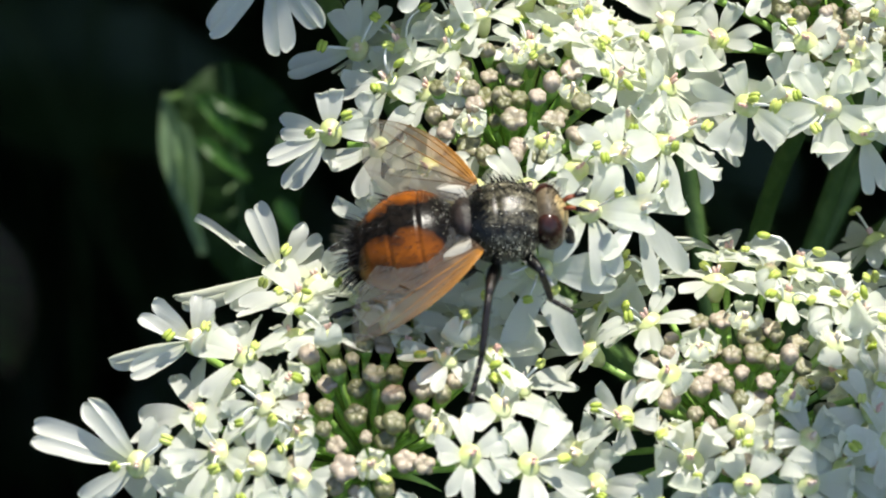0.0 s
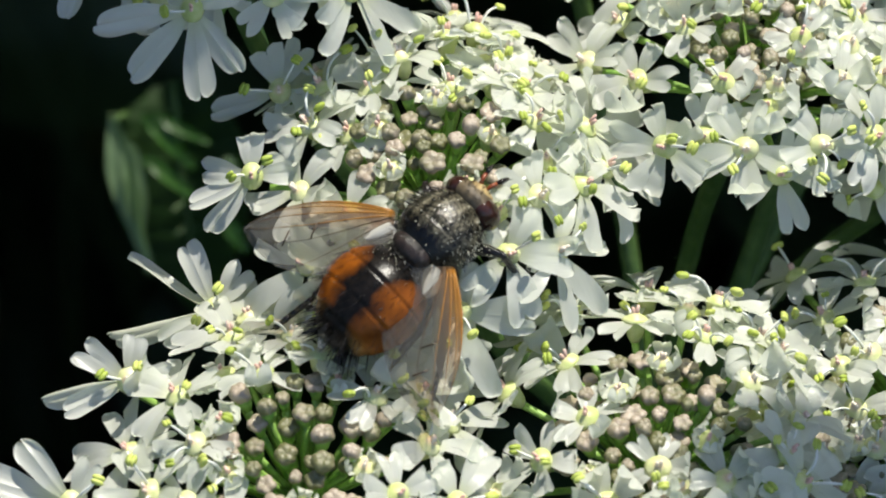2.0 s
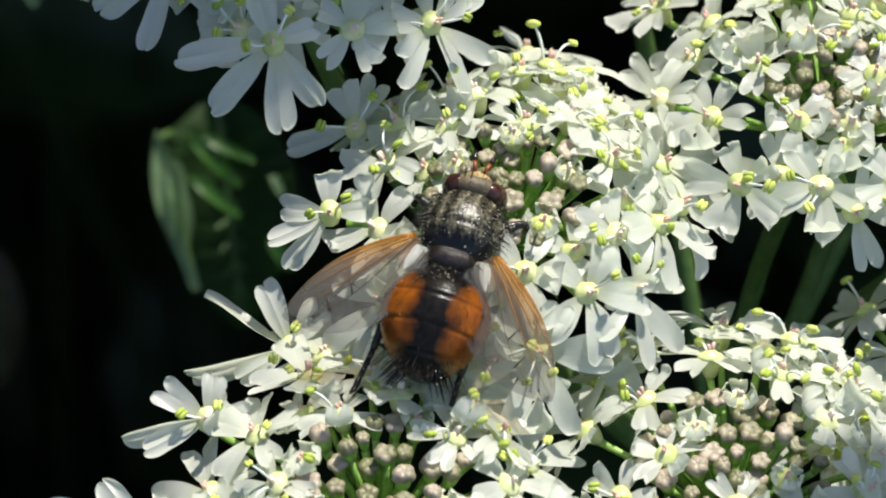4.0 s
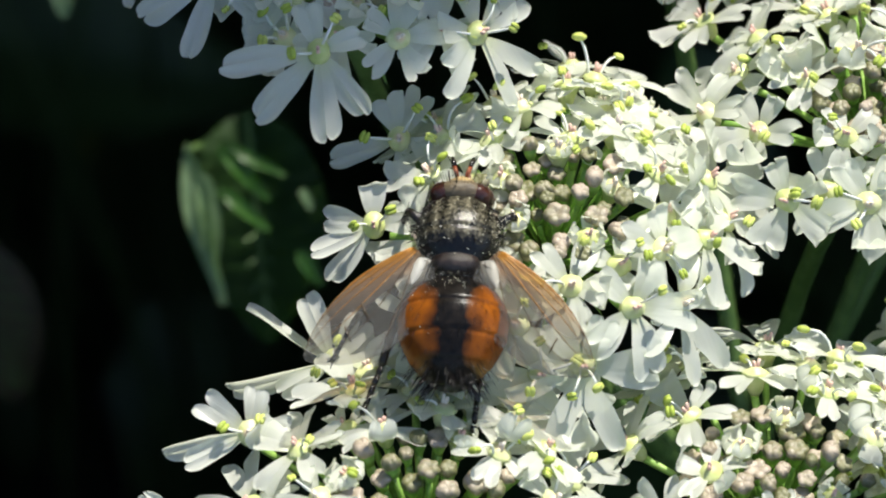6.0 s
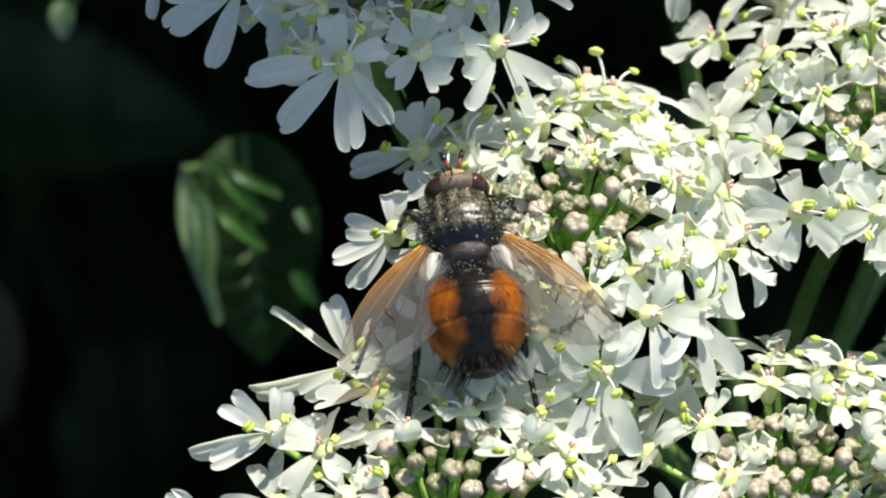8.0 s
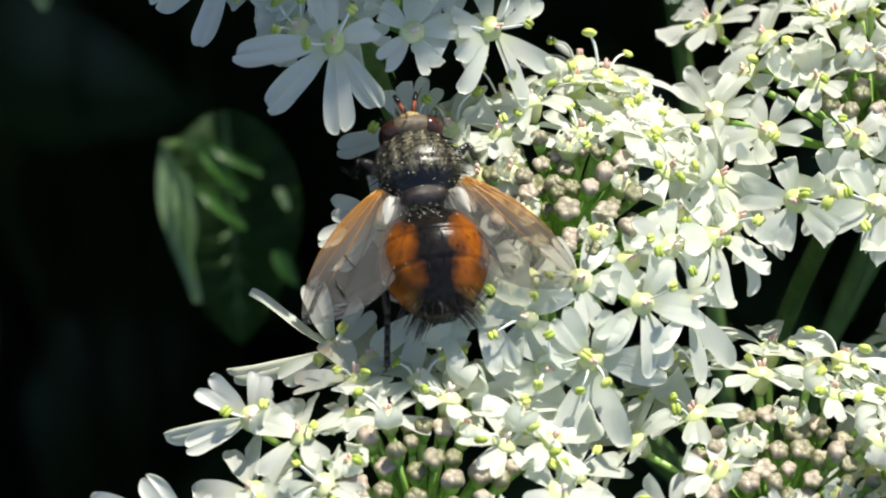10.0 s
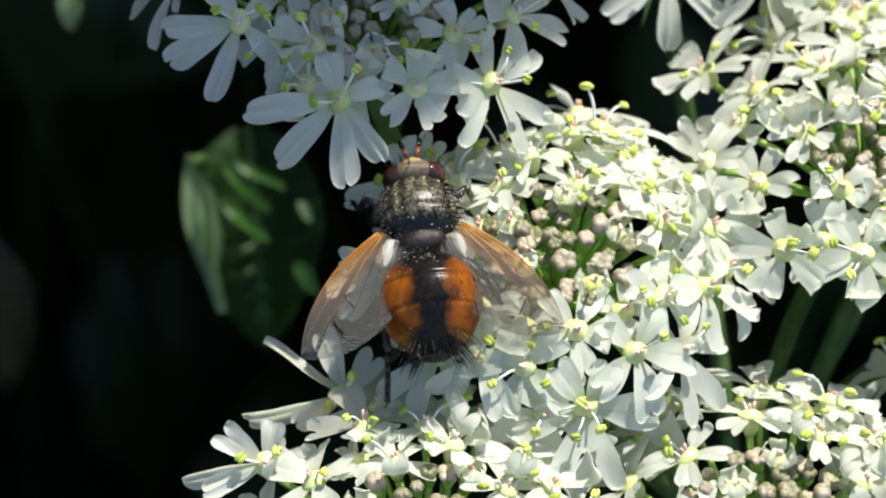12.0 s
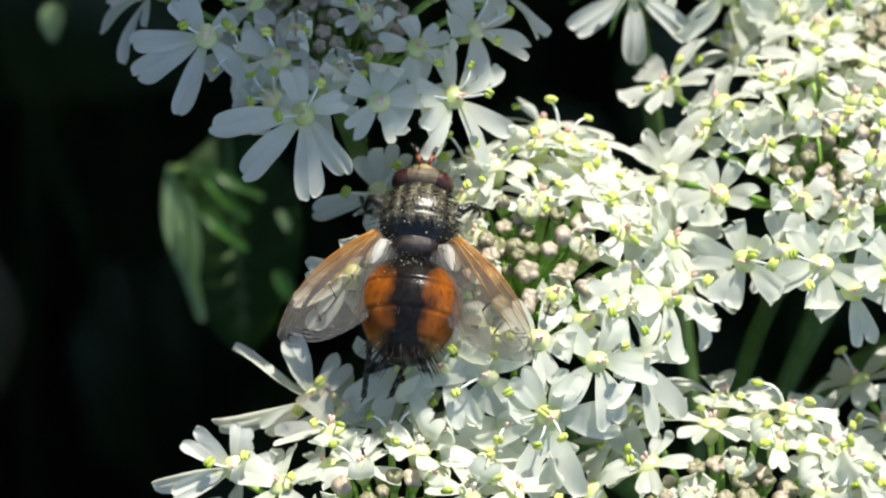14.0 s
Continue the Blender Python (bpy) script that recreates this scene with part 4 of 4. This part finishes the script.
def build_fly():
    fly = tagged(new("fly"), "bristly tachinid fly with an orange and black abdomen", "fly")
    rng = random.Random(5)
    # abdomen in ringed segments
    bm = bmesh.new()
    stations = []
    for i in range(64):
        t = i / 63
        x = -0.8 - 5.8 * t
        w = 2.95 * math.sin(math.pi * (0.11 + 0.855 * t ** 0.9)) ** 0.6
        for ring in (0.30, 0.58, 0.82):
            w *= 1 - 0.030 * math.exp(-((t - ring) / 0.012) ** 2) + 0.012 * math.exp(-((t - ring + 0.04) / 0.03) ** 2)
        stations.append((x, w, w * 0.76, -0.55 - 0.5 * t ** 2))
    body_rows(bm, stations, 36)
    part("abdomen", bm, ABDOMEN, fly, "glossy orange abdomen with a black stripe")
    # thorax with its cross furrow
    bm = bmesh.new()
    stations = []
    for i in range(40):
        t = i / 39
        x = 3.75 - 4.15 * t
        w = 2.25 * math.sin(math.pi * (0.10 + 0.80 * t)) ** 0.55
        w *= 1 - 0.045 * math.exp(-((t - 0.50) / 0.022) ** 2)
        stations.append((x, w, w * 0.86, -0.35))
    body_rows(bm, stations, 32, 0.92)
    part("thorax", bm, THORAX, fly, "dark thorax dusted with grey bands")
    bm = bmesh.new()
    blob(bm, (-0.12 * FM, 0, 0.62 * FM), (0.78 * FM, 1.30 * FM, 0.66 * FM), None, 20, 12, 0, lambda v: 1.0 - 0.12 * max(0.0, v.x))
    part("scutellum", bm, SCUTELLUM, fly, "brown shiny half-round plate")
    bm = bmesh.new()
    blob(bm, (-0.75 * FM, 0, -0.6 * FM), (0.8 * FM, 1.6 * FM, 1.35 * FM), None, 16, 10)
    part("waist", bm, CHITIN, fly)
    for s in (-1, 1):
        bm = bmesh.new()
        rows = []
        for i in range(11):
            t = i / 10
            half = 0.66 * math.sin(math.pi * min(1.0, 0.16 + 0.80 * t)) ** 0.6
            row = []
            for k in range(9):
                w = 2 * k / 8 - 1
                row.append(bm.verts.new(Vector((0.05 - 1.5 * t, s * (1.75 + 0.55 * t + w * half), 0.42 + 0.30 * (1 - w * w) - 0.12 * t * t + 0.05 * math.sin(5 * w + 4 * t))) * FM))
            rows.append(row)
        grid_faces(bm, rows, False)
        part("calypter", bm, CALYPTER, fly, "white scale at the wing's root")
    # head
    bm = bmesh.new()
    blob(bm, (4.15 * FM, 0, -0.45 * FM), (0.82 * FM, 1.62 * FM, 1.45 * FM), None, 24, 14)
    head = part("head", bm, HEAD, fly, "dark head with a golden face")
    bm = bmesh.new()
    blob(bm, (4.58 * FM, 0, -0.42 * FM), (0.56 * FM, 0.92 * FM, 1.15 * FM), None, 20, 12)
    part("face", bm, FACE, head, "golden dusted face")
    for s in (-1, 1):
        bm = bmesh.new()
        blob(bm, (4.10 * FM, s * 0.92 * FM, -0.50 * FM), (0.78 * FM, 0.90 * FM, 1.27 * FM), Euler((0, 0, s * 0.2)).to_matrix(), 20, 14)
        part("eye", bm, EYE, head, "dark red-brown compound eye")
        bm = bmesh.new()
        tube(bm, [(4.95 * FM, s * 0.22 * FM, 0.15 * FM), (5.25 * FM, s * 0.32 * FM, 0.30 * FM), (5.6 * FM, s * 0.42 * FM, 0.28 * FM)], [0.12 * FM, 0.13 * FM, 0.12 * FM], 6, 0)
        tube(bm, [(5.6 * FM, s * 0.42 * FM, 0.28 * FM), (5.9 * FM, s * 0.50 * FM, 0.2 * FM), (6.25 * FM, s * 0.58 * FM, 0.05 * FM)], [0.13 * FM, 0.16 * FM, 0.08 * FM], 6, 1)
        tube(bm, [(5.6 * FM, s * 0.45 * FM, 0.3 * FM), (6.0 * FM, s * 0.75 * FM, 0.5 * FM), (6.3 * FM, s * 0.95 * FM, 0.55 * FM)], [0.04 * FM, 0.03 * FM, 0.01 * FM], 4, 1)
        part("antenna", bm, [ANTENNA, CHITIN], head, "orange antenna with a dark tip")
    bm = bmesh.new()
    blob(bm, (4.32 * FM, 0, 0.02 * FM), (0.80 * FM, 0.55 * FM, 0.80 * FM), None, 12, 8)
    part("brow", bm, FACE, head)
    bm = bmesh.new()
    tube(bm, [(4.7 * FM, 0, -1.4 * FM), (5.0 * FM, 0, -2.1 * FM), (4.9 * FM, 0, -2.8 * FM)], [0.28 * FM, 0.22 * FM, 0.30 * FM], 8)
    part("mouth", bm, CHITIN, head)
    # bristles: tail, rings of the abdomen, thorax, plate, head
    bm = bmesh.new()
    for _ in range(120):
        t = rng.choice((rng.uniform(0.80, 0.99), rng.uniform(0.90, 1.0)))
        x = -0.8 - 5.8 * t
        w = 2.95 * math.sin(math.pi * (0.11 + 0.855 * t ** 0.9)) ** 0.6
        a = rng.uniform(-0.5, math.pi + 0.5)
        p = Vector((x, w * 0.97 * math.cos(a), -0.55 - 0.5 * t ** 2 + w * 0.74 * math.sin(a))) * FM
        way = Vector((-1.1 - (t - 0.8) * 2, 0.9 * math.cos(a), 0.6 * math.sin(a)))
        bristle(bm, p, way, rng.uniform(0.8, 1.45) * FM, 0.032 * FM, 0.15)
    for ring in (0.30, 0.57):
        for k in range(12):
            a = math.pi * (k + 0.5) / 12 * 1.1 - 0.15
            if 2 < k < 5 or 6 < k < 9:
                continue
            w = 2.95 * math.sin(math.pi * (0.11 + 0.855 * ring ** 0.9)) ** 0.6
            p = Vector((-0.8 - 5.8 * ring, w * math.cos(a), -0.6 + w * 0.74 * math.sin(a))) * FM
            bristle(bm, p, Vector((-1.2, 0.7 * math.cos(a), 0.6 * math.sin(a))), rng.uniform(0.7, 1.2) * FM, 0.03 * FM, 0.1)
    for _ in range(320):
        t, a = rng.uniform(0.1, 0.95), rng.uniform(-0.2, math.pi + 0.2)
        w = 2.95 * math.sin(math.pi * (0.11 + 0.855 * t ** 0.9)) ** 0.6
        p = Vector((-0.8 - 5.8 * t, w * math.cos(a), -0.55 - 0.5 * t * t + w * 0.76 * math.sin(a))) * FM
        bristle(bm, p, Vector((-1.0, 0.5 * math.cos(a), 0.45 * math.sin(a))), rng.uniform(0.25, 0.5) * FM, 0.014 * FM, 0.0)
    part("abdomen_bristles", bm, BRISTLE, fly, "stiff black bristles")
    bm = bmesh.new()
    for _ in range(420):
        t = rng.random()
        x = 3.75 - 4.15 * t
        w = 2.25 * math.sin(math.pi * (0.10 + 0.80 * t)) ** 0.55
        a = rng.uniform(0.0, math.pi)
        if 0.9 < a < 2.2 and rng.random() < 0.5:
            continue
        p = Vector((x, w * math.cos(a), -0.35 + w * 0.86 * math.sin(a))) * FM
        bristle(bm, p, Vector((-0.5, math.cos(a), 0.8 * math.sin(a))), rng.uniform(0.35, 0.95) * FM, 0.024 * FM, 0.05)
    for k in range(9):
        y = 1.25 * (k - 4) / 4
        bristle(bm, Vector((-0.68 + 0.2 * abs(k - 4) / 2, y, 0.95)) * FM, Vector((-1, 0.25 * y, 0.35)), 1.3 * FM, 0.035 * FM, 0.1)
    for _ in range(50):
        p, nn = ellipsoid_spot((4.25, 0, -0.4), (0.85, 1.8, 1.5), rng.uniform(0.1, 1.2), rng.uniform(-1.6, 1.6))
        bristle(bm, p, nn + Vector((0.5, 0, 0.2)), rng.uniform(0.3, 0.6) * FM, 0.022 * FM, 0.0)
    part("thorax_bristles", bm, BRISTLE, fly)
    bm = bmesh.new()
    for _ in range(260):
        t = min(1.0, max(0.0, rng.gauss(0.45, 0.35)))
        x = 3.75 - 4.15 * t
        w = 2.25 * math.sin(math.pi * (0.10 + 0.80 * t)) ** 0.55
        a = rng.choice((rng.uniform(-0.2, 0.9), rng.uniform(2.2, 3.3), rng.uniform(0, math.pi)))
        p = Vector((x, w * 1.01 * math.cos(a), -0.35 + w * 0.87 * math.sin(a))) * FM
        r = rng.uniform(0.018, 0.046) * FM
        blob(bm, p, (r, r, r), None, 5, 4)
    for _ in range(14):
        t = rng.random()
        w = 2.95 * math.sin(math.pi * (0.11 + 0.855 * t ** 0.9)) ** 0.6
        a = rng.uniform(0, math.pi)
        r = rng.uniform(0.012, 0.03) * FM
        blob(bm, Vector((-0.8 - 5.8 * t, w * math.cos(a), -0.55 - 0.5 * t * t + w * 0.77 * math.sin(a))) * FM, (r, r, r), None, 5, 4)
    for _ in range(70):  # cream specks for the glints on the dark furrow behind the plate
        r = rng.uniform(0.012, 0.028) * FM
        blob(bm, Vector((rng.uniform(-1.9, -0.8), rng.gauss(0, 0.7), 0)) * FM + Vector((0, 0, rng.uniform(1.10, 1.42) * FM)), (r, r, r), None, 5, 4)
    for _ in range(80):  # caught in the hairs of the shoulder
        r = rng.uniform(0.016, 0.042) * FM
        blob(bm, Vector((rng.gauss(2.3, 0.5), -rng.gauss(2.25, 0.28), rng.gauss(0.0, 0.4))) * FM, (r, r, r), None, 5, 4)
    tagged(part("pollen", bm, POLLEN_GLINT, fly, "cream pollen grains, and bright specks for glints behind the plate"), kind="stuff")
    wings = [build_wing(fly, s) for s in (1, -1)]
    legs = []
    for s in (1, -1):
        legs.append(build_leg(fly, (2.4, s * 1.2, -1.7), (3.4, s * 2.9, -1.2), (3.6, s * 3.3, -3.2), (4.6, s * 3.6, -4.1), 0.34))
        legs.append(build_leg(fly, (1.0, s * 1.5, -1.9), (0.8, s * 4.2, -0.8), (0.2, s * 6.8, -2.5), (-0.6, s * 8.6, -3.9), 0.36))
        legs.append(build_leg(fly, (-0.2, s * 1.4, -1.9), (-2.4, s * 2.7, -1.9), (-5.2, s * 2.9, -2.6), (-7.8, s * 3.4, -3.5), 0.42))
    return fly, wings, legs


fly, wings, legs = build_fly()


# ---- what moves ----
def fly_pose(x, y, z, heading, climb=0.0, tilt=18.0):
    """The fly on the sloping flower heads, turned to its heading in their plane."""
    return pose(x, y, z, tilt) @ pose(0, 0, 0, 0, 0, heading) @ pose(0, 0, 0, 0, -climb, 0)


FLY_ROWS = [
    (0, fly_pose(0.00208, -0.00444, 1.00403, 5.4, 8.0, 4)),
    (0.5, fly_pose(0.00292, -0.00357, 1.00432, 22.5, 8.0, 6)),
    (1, fly_pose(0.00372, -0.00421, 1.00411, 25.7, 8.0, 9)),
    (1.5, fly_pose(0.00393, -0.00364, 1.00429, 34.0, 8.0, 12)),
    (2, fly_pose(0.00366, -0.00347, 1.00435, 42.7, 8.0, 14)),
    (2.5, fly_pose(0.00343, -0.00356, 1.00432, 42.2, 6.9, 15)),
    (3, fly_pose(0.00323, -0.00281, 1.00456, 46.2, 5.9, 16)),
    (3.5, fly_pose(0.00200, -0.00156, 1.00497, 58.0, 4.8, 17)),
    (3.7, fly_pose(0.00167, -0.00158, 1.00496, 64.7, 4.4)),
    (5.8, fly_pose(-0.00124, -0.00100, 1.00494, 87.2, 0.0)),
    (6, fly_pose(-0.00119, -0.00098, 1.00495, 86.8, 0.0)),
    (6.5, fly_pose(-0.00164, -0.00020, 1.00520, 91.4, 0.0)),
    (7, fly_pose(-0.00185, 0.00030, 1.00536, 94.6, 0.0)),
    (7.5, fly_pose(-0.00221, 0.00006, 1.00528, 98.8, 0.0)),
    (8, fly_pose(-0.00184, 0.00006, 1.00529, 97.9, 0.0)),
    (8.2, fly_pose(-0.00165, 0.00042, 1.00540, 97.4, 0.0)),
    (10.3, fly_pose(-0.00393, 0.00245, 1.00606, 101.1, 0.0)),
    (10.5, fly_pose(-0.00402, 0.00232, 1.00602, 101.6, 0.0)),
    (11, fly_pose(-0.00423, 0.00258, 1.00610, 102.1, 0.0)),
    (11.5, fly_pose(-0.00439, 0.00306, 1.00626, 100.7, 0.0)),
    (12, fly_pose(-0.00389, 0.00307, 1.00626, 97.9, 0.0)),
    (12.5, fly_pose(-0.00351, 0.00335, 1.00635, 97.9, 0.0)),
    (13, fly_pose(-0.00223, 0.00326, 1.00632, 87.2, 0.0)),
    (13.5, fly_pose(-0.00212, 0.00335, 1.00635, 86.8, 0.0)),
    (14, fly_pose(-0.00222, 0.00343, 1.00638, 85.4, 0.0)),
]
WING_ROWS = [(0.0, 54, 35), (0.5, 48, 42), (1.0, 49, 45), (1.5, 48, 46), (3.0, 48, 43), (3.7, 48, 43), (5.8, 47, 46), (6.5, 47, 46), (8.2, 46, 45), (10.3, 44, 43), (12.5, 44, 42), (14.0, 42, 43)]
# how far each leg is swung forwards or back about its hip: seconds, degrees
LEG_ROWS = [
    [(0.0, 4), (1.0, -5), (2.0, 6), (3.0, -3), (3.7, 4), (5.8, -6), (7.0, 3), (8.2, -4), (10.3, 5), (11.5, -5), (13.0, 6), (14.0, 2)],
    [(0.0, 18), (1.5, 24), (3.7, 30), (5.8, 34), (7.0, 30), (8.2, 33), (10.3, 30), (12.5, 34), (14.0, 30)],
    [(0.0, 5), (1.5, -3), (3.7, 0), (5.8, -10), (7.0, -8), (8.2, -6), (10.3, 2), (11.0, 3), (12.5, 4), (13.0, 7), (14.0, 9)],
    [(0.0, -3), (1.0, 6), (2.0, -4), (3.0, 5), (3.7, -2), (5.8, 6), (7.0, -5), (8.2, 4), (10.3, -5), (11.5, 4), (13.0, -4), (14.0, 0)],
    [(0.0, -6), (0.5, -20), (1.5, -42), (3.0, -44), (3.7, -40), (5.8, -34), (7.0, -30), (8.2, -34), (10.3, -30), (12.5, -34), (14.0, -32)],
    [(0.0, -12), (0.5, -6), (1.5, 0), (3.0, -8), (3.7, -10), (5.8, -16), (7.0, -10), (8.2, -4), (10.3, 14), (11.0, 22), (12.0, 21), (12.5, 16), (13.0, -8), (14.0, -30)],
]


# how far the air moves two of the clusters: seconds, millimetres to the east and up the slope
SWAY_B = [(0, -0.55, -0.26), (0.5, -0.21, -0.07), (1, -0.10, -0.01), (1.5, 0.00, 0.11), (2, 0.03, 0.05), (2.5, -0.00, -0.05), (3, 0.06, 0.06), (3.5, 0.01, 0.06), (3.7, -0.02, -0.04), (5.8, -0.04, -0.09), (6, -0.03, -0.14), (6.5, -0.13, -0.04), (7, 0.07, 0.02), (7.5, 0.12, 0.02), (8, 0.10, 0.04), (8.2, 0.03, 0.06), (10.3, -0.13, -0.02), (10.5, -0.13, -0.07), (11, -0.07, -0.06), (11.5, 0.00, -0.04), (12, 0.04, -0.02), (12.5, 0.11, 0.01), (13, 0.20, 0.15), (13.5, 0.07, 0.14), (14, 0.11, 0.15)]
SWAY_F = [(0, -0.09, -0.40), (1.5, -0.09, -0.40), (2, -0.06, -0.34), (2.5, -0.04, -0.29), (3, -0.09, -0.28), (3.5, -0.05, -0.27), (3.7, 0.00, -0.13), (5.8, -0.00, 0.06), (6, -0.01, 0.05), (6.5, -0.04, 0.01), (7, -0.01, 0.04), (7.5, -0.02, 0.01), (8, -0.03, 0.02), (10.3, 0.06, -0.15), (10.5, 0.04, -0.03), (11, 0.08, -0.00), (11.5, 0.06, 0.01), (12, 0.08, 0.03), (12.5, 0.05, 0.04), (13, -0.01, 0.04), (13.5, 0.00, -0.01), (14, -0.05, -0.01)]


def swayed(u, rows):
    m = u.matrix_basis.copy()
    return [(t, Matrix.Translation(Vector((a, b * 0.77, b * 0.64)) * MM) @ m) for t, a, b in rows]


def motions():
    walk(umbellet_b, swayed(umbellet_b, SWAY_B))
    walk(umbellet_f, swayed(umbellet_f, SWAY_F))
    walk(fly, FLY_ROWS)
    for wing, sgn, col in ((wings[0], 1, 1), (wings[1], -1, 2)):
        walk(wing, [(row[0], pose(0.0005, sgn * 0.00215, 0.0006) @ pose(0, 0, 0, 0, 0, sgn * (180 - row[col])) @ pose(0, 0, 0, sgn * 7, 5, 0)) for row in WING_ROWS])
    for leg, turns in zip(legs, LEG_ROWS):
        hip = Matrix.Translation(leg.matrix_basis.translation)
        walk(leg, [(t, hip @ pose(0, 0, 0, 0, 0, a)) for t, a in turns])


motions()
